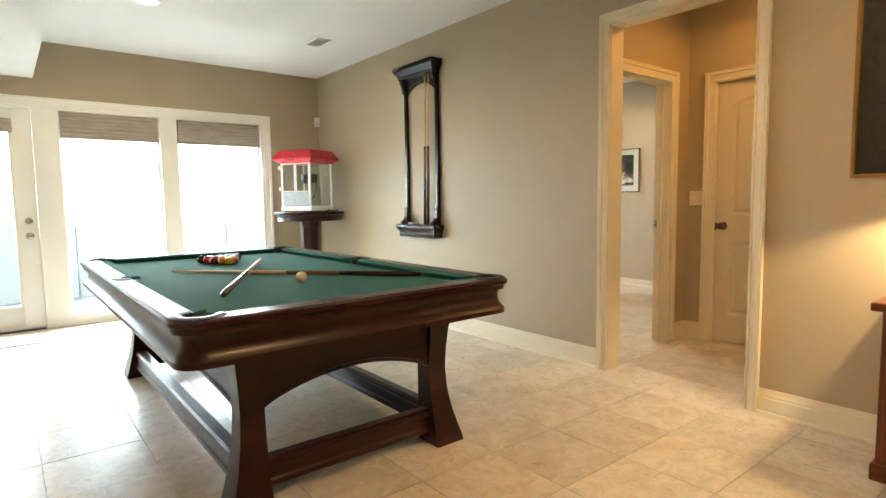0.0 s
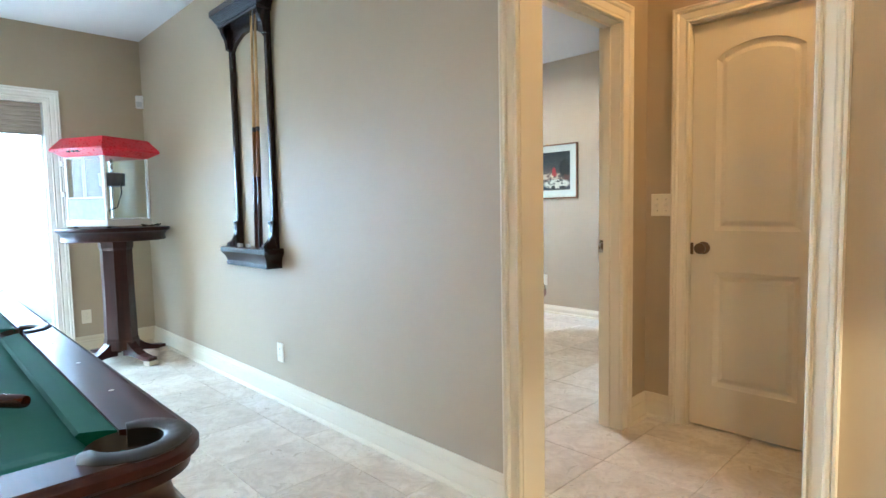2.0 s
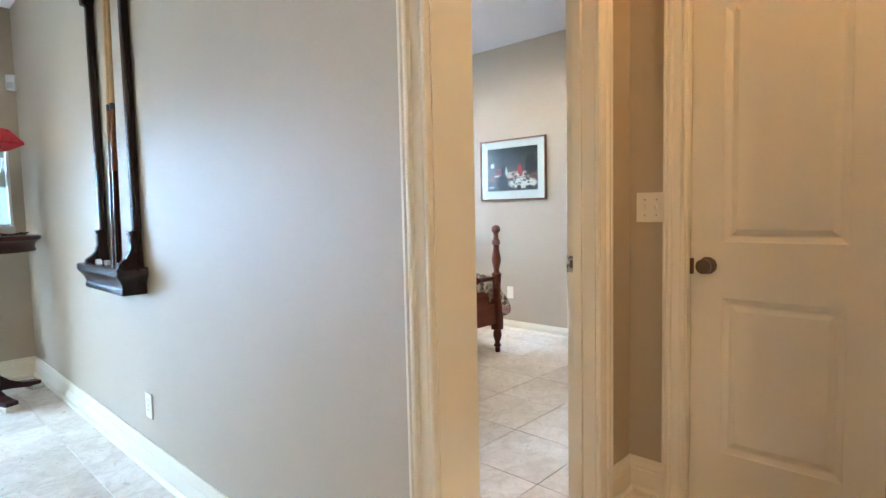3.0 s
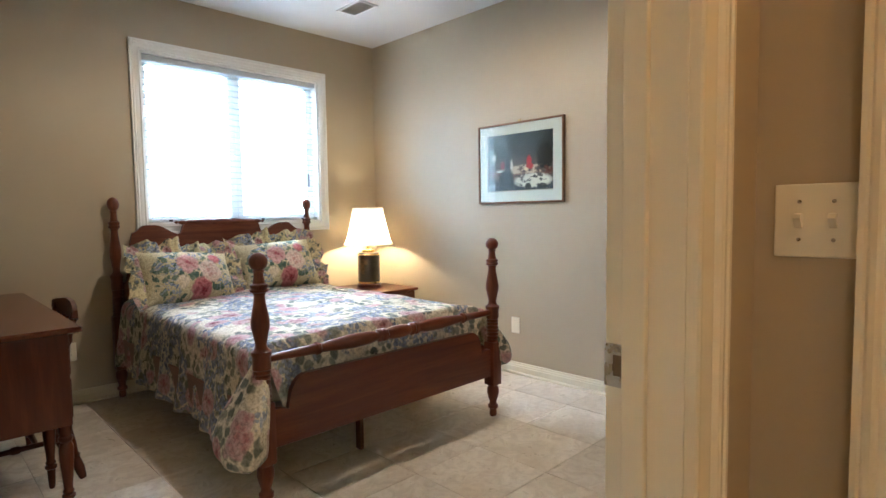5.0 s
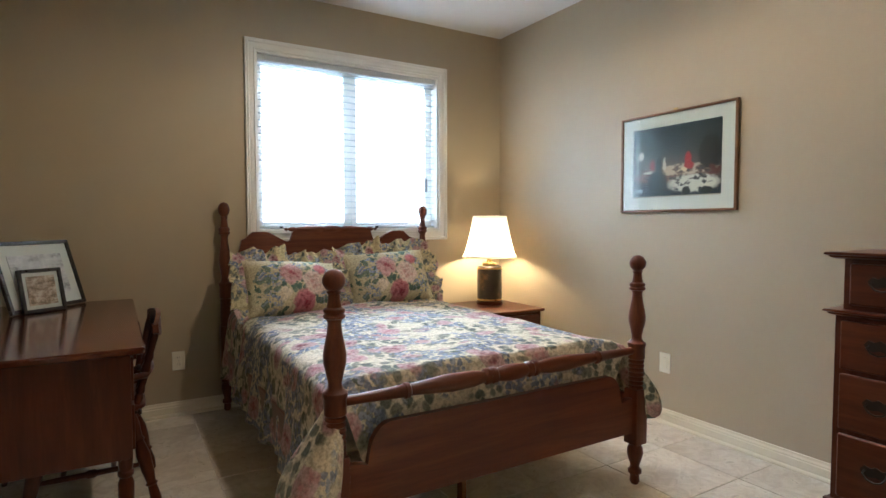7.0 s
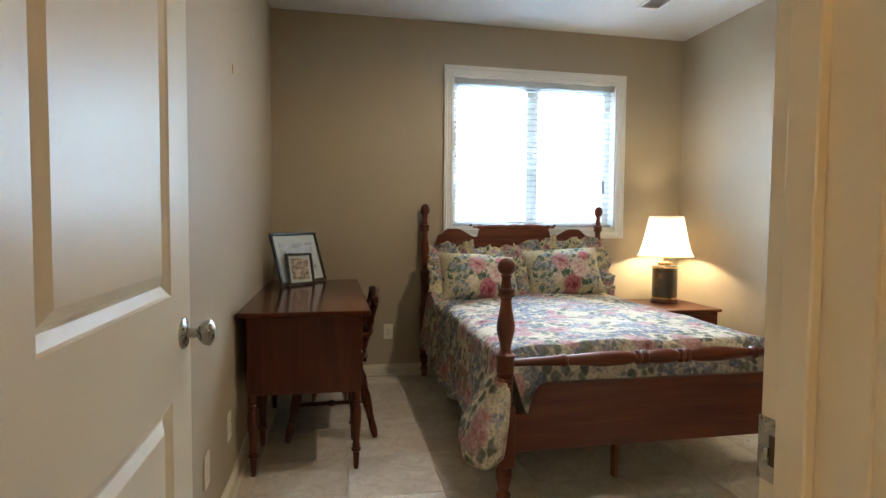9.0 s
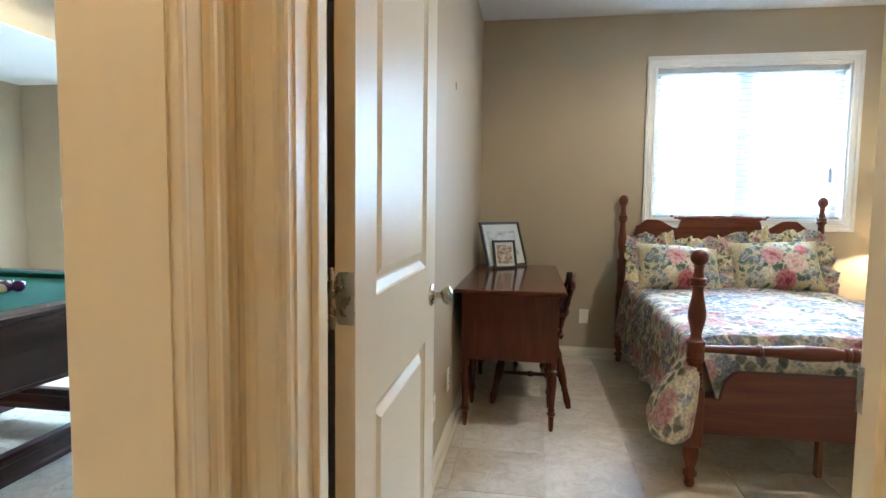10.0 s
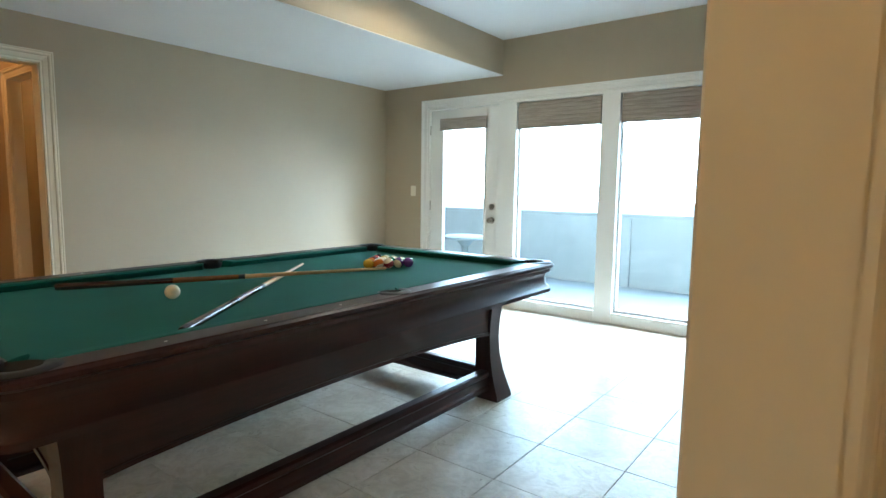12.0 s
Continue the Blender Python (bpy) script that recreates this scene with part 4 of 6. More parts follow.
# balls in the rack, cue ball and cues
BALLS = ((0.62, 0.36, 0.02), (0.02, 0.05, 0.25), (0.45, 0.02, 0.02), (0.09, 0.02, 0.16), (0.62, 0.18, 0.02), (0.01, 0.14, 0.06), (0.22, 0.02, 0.03), (0.012, 0.012, 0.013))
IVORY = plain("ivory_resin", (0.78, 0.70, 0.50), 0.12, 0, 0.6, 0.04)
ballmats = [plain("ball_resin", c, 0.12, 0, 0.6, 0.04) for c in BALLS]


def pool_ball(x, y, i, label):
    r = 0.0286
    e = thing("pool_ball", pose(x, y, BEDZ + r, random.uniform(0, 360), random.uniform(0, 360), 0), label, "pool ball", "racked pool balls" if i else "")
    if not i:
        part("sphere", ball(B(), (0, 0, 0), r, 24), IVORY, e, "", 60)
        return
    col = ballmats[(i - 1) % 8]
    if i > 8:
        part("sphere", ball(B(), (0, 0, 0), r, 20), IVORY, e, "", 60)
        part("stripe", lathe(B(), [(z, math.sqrt((r + 0.0003) ** 2 - z * z)) for z in (-0.015, -0.009, -0.003, 0.003, 0.009, 0.015)], 24, None, False), col, e, "coloured band", 60)
    else:
        part("sphere", ball(B(), (0, 0, 0), r, 20), col, e, "", 60)
        part("spot", lathe(B(), [(math.sqrt((r + 0.0003) ** 2 - q * q), q) for q in (0.0113, 0.008, 0.004, 0.0004)], 14, None, False), IVORY, e, "ivory number spot", 60)


NAMES = ("yellow", "blue", "red", "purple", "orange", "green", "maroon", "black")
order = [1, 5, 13, 7, 11, 15, 3, 9, 6, 12, 8, 14, 10, 2, 4]
k = 0
for row in range(5):
    for j in range(row + 1):
        i = order[k]
        k += 1
        pool_ball(2.362 + (j - row / 2) * 0.0575, 4.165 + row * 0.0498, i, f"glossy {NAMES[(i - 1) % 8]} {'striped ' if i > 8 else ''}ball in the rack on green cloth")
pool_ball(2.378, 3.085, 0, "glossy ivory cue ball on green cloth")


def cue(name, tip, butt, label):
    a, b = Vector(butt), Vector(tip)
    e = thing(name, Matrix.Translation(a) @ (b - a).to_track_quat("Z", "Y").to_matrix().to_4x4(), label, "pool cue", "pool cues")
    L = (b - a).length
    part("butt", lathe(B(), [(0, 0.012), (0.01, 0.0145), (0.3 * L, 0.0125)], 12), LACQUER, e, "dark stained butt", 40)
    part("forearm", lathe(B(), [(0.3 * L, 0.0125), (0.49 * L, 0.0108)], 12), FOREARM, e, "brown stained forearm", 40)
    part("joint", lathe(B(), [(0.49 * L, 0.0112), (0.51 * L, 0.0112)], 12), BLACK, e, "", 40)
    part("shaft", lathe(B(), [(0.51 * L, 0.0105), (0.985 * L, 0.0065), (0.995 * L, 0.0065)], 12), MAPLE[2], e, "", 40)
    part("tip", lathe(B(), [(0.995 * L, 0.0064), (L, 0.005)], 10), BLACK, e)
    return e


cue("pool_cue", (1.988, 4.02, BEDZ + 0.008), (2.93, 2.835, BEDZ + 0.017), "maple pool cue with dark butt lying on the cloth")
cue("pool_cue", (2.553, 4.11, BEDZ + 0.030), (1.92, 2.84, BEDZ + 0.024), "maple pool cue laid across another on the cloth")

# ---- cue rack on the wall ----
rack = thing("cue_rack", pose(XC0, 4.705, 0, 0, 0, -90), "espresso wooden wall rack for cues with an arched head", "cue rack")
# local x runs along the wall, -y out into the room
hw = 0.262
for s in (-1, 1):
    part("side_post", box(B(), s * (hw - 0.024) - 0.0165, s * (hw - 0.024) + 0.0165, -0.036, -0.002, 0.93, 2.30, 0.005), ESP[2], rack)
    pts = [(-0.005, 1.10), (-0.056, 1.10), (-0.056, 1.085), (-0.050, 1.078), (-0.050, 1.04), (-0.056, 1.01), (-0.072, 0.98), (-0.098, 0.962), (-0.104, 0.955), (-0.104, 0.94), (-0.005, 0.94)]
    part("corbel", prism(B(), pts, s * (hw - 0.024) - 0.0175, s * (hw - 0.024) + 0.0175, "x"), ESP[2], rack)
    pts = [(-0.005, 2.315), (-0.088, 2.315), (-0.082, 2.28), (-0.06, 2.24), (-0.052, 2.18), (-0.005, 2.17)]
    part("bracket", prism(B(), pts, s * (hw - 0.024) - 0.0175, s * (hw - 0.024) + 0.0175, "x"), ESP[2], rack)
n = 12
bm = B()
arc = [(-0.22 + 0.44 * i / n, 2.16 + 0.085 * math.sin(math.pi * i / n) ** 0.7) for i in range(n + 1)]
for (u, z), (v, y) in zip(arc, arc[1:]):
    prism(bm, [(u, z), (v, y), (v, 2.31), (u, 2.31)], -0.03, -0.008, "y")
bmesh.ops.remove_doubles(bm, verts=bm.verts, dist=1e-5)
part("arched_head", bm, ESP[0], rack)
CROWN = ((-0.002, 2.305), (-0.09, 2.305), (-0.095, 2.315), (-0.093, 2.325), (-0.10, 2.335), (-0.118, 2.365), (-0.13, 2.378), (-0.13, 2.405), (-0.128, 2.415), (-0.002, 2.415))
bm = B()
loops = []
for y, z in CROWN:
    ex = hw + max(0.0, -y - 0.09)
    loops.append([(-ex, -0.002, z), (-ex, y, z), (ex, y, z), (ex, -0.002, z)])
loft(bm, loops)
part("crown", bm, ESP[0], rack, "", 30)
BASE = ((-0.09, 0.82), (-0.10, 0.822), (-0.103, 0.84), (-0.097, 0.85), (-0.108, 0.88), (-0.122, 0.90), (-0.128, 0.91), (-0.128, 0.935), (-0.12, 0.94))
loops = []
for y, z in BASE:
    ex = hw + max(0.0, -y - 0.09)
    loops.append([(-ex, -0.002, z), (-ex, y, z), (ex, y, z), (ex, -0.002, z)])
part("base_tray", loft(B(), loops), ESP[0], rack, "", 30)
for x in (0.10, 0.148):
    cue("pool_cue", (XC0 - 0.045, 4.705 - x, 0.945 + 1.40), (XC0 - 0.07, 4.705 - x, 0.942), "maple pool cue standing in the wall rack")
for x, y in ((-0.14, -0.075), (-0.09, -0.085), (-0.02, -0.07)):
    c = thing("chalk_cube", pose(XC0 + y, 4.705 - x, 0.9405, 0, 0, 20 + 300 * x), "small cube of cue chalk in the rack tray", "chalk", "chalk in the tray")
    part("block", box(B(), -0.011, 0.011, -0.011, 0.011, 0, 0.02, 0.002), plain("chalk_pale", (0.55, 0.57, 0.58), 0.9) if x == -0.14 else bpy.data.materials["chalk_pale"], c)

# ---- popcorn machine on its bar table ----
SX, SY = 3.952, 6.33
bt = thing("bar_table", pose(SX, SY, 0), "tall round dark wooden pedestal table", "bar table")
part("tabletop", lathe(B(), [(0.955, 0.30), (0.955, 0.352), (0.962, 0.357), (0.985, 0.350), (1.005, 0.354), (1.022, 0.368), (1.030, 0.384), (1.038, 0.388), (1.05, 0.388), (1.056, 0.382), (1.057, 0.3)], 40), MAHOG[0], bt, "", 35)
bm = B()
loft(bm, [[(r * math.cos(radians(45 * i + 22.5)), r * math.sin(radians(45 * i + 22.5)), z) for i in range(8)] for z, r in ((0.10, 0.125), (0.17, 0.125), (0.19, 0.118), (0.55, 0.112), (0.88, 0.112), (0.90, 0.12), (0.958, 0.125))])
part("column", bm, MAHOG[2], bt)
for k in range(4):
    m = pose(0, 0, 0, 0, 0, 20 + 90 * k)
    pts = [(0.06, 0.05), (0.06, 0.17), (0.11, 0.16), (0.17, 0.11), (0.24, 0.075), (0.31, 0.06), (0.36, 0.055), (0.36, 0.03), (0.28, 0.03), (0.18, 0.05), (0.12, 0.055)]
    part("foot", prism(B(), pts, -0.035, 0.035, "y"), MAHOG[0], bt, "", None, m)
    part("foot_pad", box(B(), 0.30, 0.375, -0.042, 0.042, 0, 0.032, 0.006), plain("pale_pad", (0.55, 0.5, 0.4), 0.6) if k == 0 else bpy.data.materials["pale_pad"], bt, "pale foot pad", None, m)
pop = thing("popcorn_machine", pose(SX - 0.03, SY - 0.02, 1.0715, 0, 0, -63), "glass popcorn machine with a red roof and white frame", "popcorn machine")
# local -y is the front
a, b = 0.207, 0.2
bm = box(B(), -a, a, -b, b, 0.0, 0.05, 0.006)
part("base", bm, WHITEP, pop)
for sx in (-1, 1):
    for sy in (-1, 1):
        part("foot", lathe(B(), [(-0.014, 0.014), (0.0, 0.017)], 12, Matrix.Translation((sx * 0.165, sy * 0.158, 0))), RUBBER, pop, "black rubber foot", 40)
part("crumb_tray", box(B(), -a + 0.02, a - 0.02, -b + 0.02, b - 0.02, 0.05, 0.058), STEEL, pop)
for sx in (-1, 1):
    for sy in (-1, 1):
        part("corner_post", box(B(), sx * a - sx * 0.018 - 0.009, sx * a - sx * 0.018 + 0.009, sy * b - sy * 0.012 - 0.009, sy * b - sy * 0.012 + 0.009, 0.05, 0.52, 0.002), WHITEP, pop)
for sx in (-1, 1):
    p = part("side_pane", box(B(), sx * (a - 0.014) - 0.002, sx * (a - 0.014) + 0.002, -b + 0.022, b - 0.022, 0.06, 0.515), CLEAR, pop)
    p.visible_shadow = False
part("front_panel", box(B(), -a + 0.03, a - 0.03, -b + 0.004, -b + 0.008, 0.055, 0.20), plain("frosted_panel", (0.42, 0.45, 0.45), 0.4), pop)
for s in (-1, 1):
    x0, x1 = (s * 0.182, s * 0.004)
    x0, x1 = min(x0, x1), max(x0, x1)
    d = part("door", box(B(), x0, x1, -b + 0.006, -b + 0.010, 0.21, 0.51), CLEAR, pop, "clear acrylic door")
    d.visible_shadow = False
    bm = B()
    for q in ((x0, x0 + 0.012, 0.205, 0.515), (x1 - 0.012, x1, 0.205, 0.515), (x0 + 0.012, x1 - 0.012, 0.205, 0.217), (x0 + 0.012, x1 - 0.012, 0.503, 0.515)):
        box(bm, q[0], q[1], -b + 0.002, -b + 0.012, q[2], q[3])
    part("door_frame", bm, WHITEP, d)
for z in (0.24, 0.47):
    part("hinge", box(B(), -a - 0.012, -a + 0.016, -b - 0.012, -b + 0.006, z - 0.018, z + 0.018, 0.002), WHITEP, pop)
part("back_panel", box(B(), -a + 0.02, a - 0.02, b - 0.012, b - 0.006, 0.055, 0.52), CLEAR, pop).visible_shadow = False
bm = lathe(B(), [(0.30, 0.05), (0.305, 0.085), (0.40, 0.09), (0.405, 0.06), (0.41, 0.0)], 24, Matrix.Translation((0.02, 0.02, 0)), False)
part("kettle", bm, plain("sooty_steel", (0.12, 0.11, 0.11), 0.35, 1.0), pop, "", 40)
part("kettle_hanger", tube(B(), [(0.02, 0.02, 0.40), (0.02, 0.02, 0.52)], 0.012, 10), STEEL, pop)
part("lead", tube(B(), [(0.10, 0.02, 0.35), (0.13, 0.0, 0.25), (0.10, -0.02, 0.14), (0.02, -0.04, 0.11), (-0.04, -0.04, 0.105)], 0.005), RUBBER, pop, "", 50)
ROOF = ((-0.01, 0.515), (0.055, 0.56), (0.055, 0.575), (-0.0, 0.655), (-0.02, 0.66))
bm = loft(B(), [[(-a - o, -b - o, z), (a + o, -b - o, z), (a + o, b + o, z), (-a - o, b + o, z)] for o, z in ROOF])
part("roof", bm, RED, pop)
for k in range(3):
    part("rocker_switch", box(B(), -0.09 + k * 0.045, -0.065 + k * 0.045, -b - 0.052, -b - 0.03, 0.545, 0.562), RUBBER, pop)
cord = thing("power_cord", pose(SX, SY, 1.0575), "black power cord lying on the bar table", "cord")
part("cable", tube(B(), [(0.14, -0.18, 0.02), (0.2, -0.22, 0.006), (0.26, -0.18, 0.02), (0.29, -0.12, 0.006), (0.24, -0.08, 0.012), (0.28, -0.04, 0.006), (0.31, -0.09, 0.018), (0.27, -0.15, 0.012), (0.21, -0.17, 0.006)], 0.004), RUBBER, cord, "", 50)

# ---- cabinet, lamp and dark picture at the room's other end ----
cab = thing("side_cabinet", pose(4.14, 0.55, 0), "brown wooden side cabinet against the taupe wall", "cabinet")
part("body", box(B(), -0.20, 0.225, -0.55, 0.55, 0.05, 0.70, 0.004), CHERRY[2], cab)
part("plinth", box(B(), -0.215, 0.225, -0.565, 0.565, 0, 0.07, 0.006), CHERRY[1], cab)
part("worktop", box(B(), -0.235, 0.226, -0.585, 0.585, 0.70, 0.735, 0.008), CHERRY[1], cab)
for s in (-1, 1):
    d = part("door", box(B(), -0.215, -0.2, s * 0.27 - 0.26, s * 0.27 + 0.26, 0.09, 0.68, 0.005), CHERRY[2], cab)
    part("handle", rod(B(), (-0.215, s * 0.05, 0.42), (-0.24, s * 0.05, 0.42), [(0, 0.006), (0.5, 0.006), (0.7, 0.013), (1, 0.01)], 12), PULL, d, "", 40)


def table_lamp(name, m, scale, label, base_mat, power):
    e = thing(name, m, label, "table lamp")
    s = scale
    part("foot", lathe(B(), [(0, 0.10 * s), (0.02 * s, 0.103 * s), (0.028 * s, 0.094 * s)], 28), WAL[0], e, "", 40)
    bodyp = part("body", lathe(B(), [(0.028 * s, 0.094 * s), (0.285 * s, 0.094 * s), (0.293 * s, 0.085 * s)], 32), base_mat, e, "", 40)
    for z in (0.033, 0.27):
        part("gilt_band", lathe(B(), [(z * s, 0.0942 * s), (z * s + 0.001, 0.0965 * s), ((z + 0.012) * s, 0.0965 * s), ((z + 0.013) * s, 0.0942 * s)], 32, None, False), BRASS, bodyp, "", 40)
    part("neck", lathe(B(), [(0.293 * s, 0.055 * s), (0.315 * s, 0.055 * s), (0.325 * s, 0.02 * s), (0.36 * s, 0.016 * s), (0.40 * s, 0.016 * s)], 20), BRASS, e, "", 40)
    part("harp", tube(B(), [(0.05 * s * math.sin(t), 0, (0.52 - 0.15 * math.cos(t)) * s) for t in [math.pi * i / 12 for i in range(13)]] , 0.0025, 6), BRASS, e, "", 40)
    part("finial", lathe(B(), [(0.645 * s, 0.004), (0.655 * s, 0.009), (0.67 * s, 0.007), (0.685 * s, 0.002)], 10), BRASS, e, "", 40)
    prof = [(0.365 + 0.30 * i / 10, 0.205 - 0.078 * (i / 10) ** 0.72) for i in range(11)]
    bm = B()
    n = 48
    loops = []
    for z, r in prof:
        loops.append([((r + 0.0022 * math.cos(2 * math.pi * i / n * 8)) * s * math.cos(2 * math.pi * i / n), (r + 0.0022 * math.cos(2 * math.pi * i / n * 8)) * s * math.sin(2 * math.pi * i / n), z * s) for i in range(n)])
    loft(bm, loops, True, False)
    sh = part("shade", bm, SHADE, e, "cream pleated fabric shade", 60)
    for z, r in ((0.365, 0.2065), (0.665, 0.1285)):
        part("shade_trim", lathe(B(), [((z - 0.006) * s, r * s), ((z - 0.004) * s, (r + 0.002) * s), ((z + 0.006) * s, (r + 0.002) * s), ((z + 0.008) * s, r * s)], 48, None, False), SHADE, sh)
    for k in range(8):
        a = 2 * math.pi * k / 8
        part("seam", tube(B(), [((r + 0.0035) * s * math.cos(a), (r + 0.0035) * s * math.sin(a), z * s) for z, r in prof], 0.0016, 5), SHADE, sh)
    part("bulb", ball(lathe(B(), [(0.46 * s, 0.013), (0.5 * s, 0.016)], 12), (0, 0, 0.53 * s), 0.03, 14), BULB, e, "lit bulb", 60)
    c = (m @ Matrix.Translation((0, 0, 0.455 * s))).translation
    lamp(name + "_bulb", "POINT", Matrix.Translation(c), power, (1.0, 0.70, 0.36), 0.035)
    return e


n = Nodes("painted_tole")
lacq = n.ramp(n.noise(9, 5, 0.6), (0.35, (0.020, 0.015, 0.010)), (0.55, (0.038, 0.028, 0.015)), (0.72, (0.17, 0.10, 0.03)))
TOLE = n.done(lacq, 0.3, 0, 0.4)
table_lamp("table_lamp", pose(4.12, 0.86, 0.735), 1.08, "lit table lamp with a cream shade on the cabinet", TOLE, 55)
pic = thing("dark_picture", pose(XC0 - 0.002, 0.82, 1.68, 0, 0, -90), "large dark painting in a thin gilt-edged black frame", "picture")
GILT = plain("dull_gilt", (0.35, 0.2, 0.06), 0.35, 1.0)


def frame_bars(bm, w, h, t, d, bev=0.003):
    for q in ((-w, -w + t, -h, h), (w - t, w, -h, h), (-w + t, w - t, -h, -h + t), (-w + t, w - t, h - t, h)):
        box(bm, q[0], q[1], -d, 0, q[2], q[3], bev)
    return bm


part("frame", frame_bars(B(), 0.52, 0.44, 0.018, 0.03), GILT, pic)
part("canvas", box(B(), -0.502, 0.502, -0.012, 0, -0.422, 0.422), plain("dark_canvas", (0.012, 0.012, 0.012), 0.4, 0, 0.2, 0.5, 30), pic)

# ---- bed ----
BX0, BX1, BYF, BYH = 5.595, 6.995, 4.545, 6.53
bed = thing("bed", pose((BX0 + BX1) / 2, (BYF + BYH) / 2, 0), "cherry wood four-post bed with turned posts", "bed")
hx, hy = (BX1 - BX0) / 2, (BYH - BYF) / 2
FOOT = [(0, 0.016), (0.012, 0.022), (0.035, 0.02), (0.045, 0.019), (0.05, 0.029), (0.065, 0.03), (0.072, 0.022), (0.085, 0.02), (0.11, 0.028), (0.14, 0.035), (0.165, 0.033), (0.18, 0.026), (0.185, 0.03)]


def reeds(z0, z1, n, r0, r1):
    out = []
    for i in range(n):
        a, b = z0 + (z1 - z0) * i / n, z0 + (z1 - z0) * (i + 1) / n
        out += [(a + 0.001, r1), (a + (b - a) * 0.3, r0), (a + (b - a) * 0.7, r0), (b - 0.001, r1)]
    return out


UP = reeds(0.43, 0.565, 7, 0.034, 0.029) + [(0.57, 0.036), (0.62, 0.036), (0.628, 0.04), (0.64, 0.04), (0.646, 0.03), (0.655, 0.024), (0.67, 0.022), (0.70, 0.028), (0.735, 0.0365), (0.76, 0.037), (0.79, 0.032), (0.83, 0.024), (0.86, 0.021), (0.872, 0.026), (0.876, 0.034),
          (0.884, 0.036), (0.89, 0.030), (0.896, 0.035), (0.904, 0.034), (0.91, 0.024), (0.93, 0.020), (0.95, 0.0185), (0.957, 0.024), (0.962, 0.0185)]
UP += [(0.993 - 0.036 * math.cos(radians(a)), max(0.001, 0.0365 * math.sin(radians(a)))) for a in range(30, 181, 15)]
for sx in (-1, 1):
    for sy in (-1, 1):
        x, y = sx * hx, sy * hy
        bm = B()
        lathe(bm, FOOT, 20, Matrix.Translation((x, y, 0)))
        top = 0.42 if sy < 0 else 0.52
        box(bm, x - 0.036, x + 0.036, y - 0.036, y + 0.036, 0.185, top + 0.015, 0.006)
        up = UP if sy < 0 else [(0.53 + (z - 0.43) * (1.303 - 0.53) / (1.029 - 0.43), r * 0.97) for z, r in UP]
        lathe(bm, up, 20, Matrix.Translation((x, y, 0)))
        part("post", bm, CHERRY[2], bed, "", 40)
# footboard: turned blanket rail and scalloped panel
RAIL = [(0, 0.016), (0.06, 0.017), (0.16, 0.022), (0.165, 0.028), (0.175, 0.028), (0.18, 0.02), (0.20, 0.022), (0.30, 0.033), (0.37, 0.03), (0.405, 0.021), (0.41, 0.03), (0.42, 0.031), (0.425, 0.022), (0.432, 0.031), (0.442, 0.031), (0.448, 0.022), (0.455, 0.026), (0.48, 0.031), (0.5, 0.032)]
RAIL += [(1 - s, r) for s, r in RAIL[-2::-1]]
part("blanket_rail", rod(B(), (-hx + 0.02, -hy, 0.605), (hx - 0.02, -hy, 0.605), RAIL, 16), CHERRY[0], bed, "", 40)


def profile_board(half, shape, zlow, y0, y1, n=64):
    bm = B()
    us = [-half + 2 * half * i / n for i in range(n + 1)]
    for u, v in zip(us, us[1:]):
        prism(bm, [(u, zlow), (v, zlow), (v, shape(v)), (u, shape(u))], y0, y1, "y")
    bmesh.ops.remove_doubles(bm, verts=bm.verts, dist=1e-5)
    ds = [f for f in bm.faces if abs(f.normal.x) > 0.99 and -half + 0.001 < f.calc_center_median().x < half - 0.001]
    bmesh.ops.delete(bm, geom=ds, context="FACES_ONLY")
    return bm


def smooth01(t):
    t = min(1, max(0, t))
    return t * t * (3 - 2 * t)


def foot_shape(x):
    d = hx - abs(x)
    if d < 0.105:
        return 0.385 + 0.012 * math.sin(d / 0.105 * math.pi)
    t = min(1, (d - 0.105) / 0.085)
    return 0.385 + 0.13 * math.sqrt(1 - (1 - t) ** 2)


part("footboard_panel", profile_board(hx - 0.03, foot_shape, 0.24, -hy - 0.013, -hy + 0.013, 90), CHERRY[0], bed)


def head_shape(x):
    a = abs(x)
    if a < 0.27:
        return 1.128 + 0.012 * math.cos(a / 0.27 * math.pi / 2)
    if a < 0.30:
        return 1.128 - 0.075 * smooth01((a - 0.27) / 0.03)
    if a < 0.52:
        return 1.053 + 0.065 * smooth01((a - 0.30) / 0.16)
    if a < 0.60:
        return 1.118 - 0.05 * smooth01((a - 0.52) / 0.08)
    return 1.068 - 0.32 * smooth01((a - 0.60) / 0.05)


part("headboard_panel", profile_board(hx - 0.03, head_shape, 0.35, hy - 0.013, hy + 0.013, 96), CHERRY[0], bed)
TOPR = [(0, 0.003), (0.02, 0.012), (0.04, 0.006), (0.06, 0.014), (0.1, 0.016), (0.12, 0.010), (0.14, 0.014), (0.3, 0.02), (0.38, 0.022), (0.40, 0.015), (0.45, 0.022), (0.5, 0.024)]
TOPR += [(1 - s, r) for s, r in TOPR[-2::-1]]
part("crest_rail", rod(B(), (-0.33, hy, 1.133), (0.33, hy, 1.133), TOPR, 12), CHERRY[0], bed, "", 40)
for s in (-1, 1):
    part("side_rail", box(B(), s * hx - 0.014, s * hx + 0.014, -hy + 0.036, hy - 0.036, 0.25, 0.40, 0.004), CHERRY[1], bed)
for y in (-0.4, 0.35):
    part("slat_leg", box(B(), -0.113, -0.091, y * 2 - 0.02, y * 2 + 0.02, 0.0, 0.27, 0.003), FOREARM, bed)
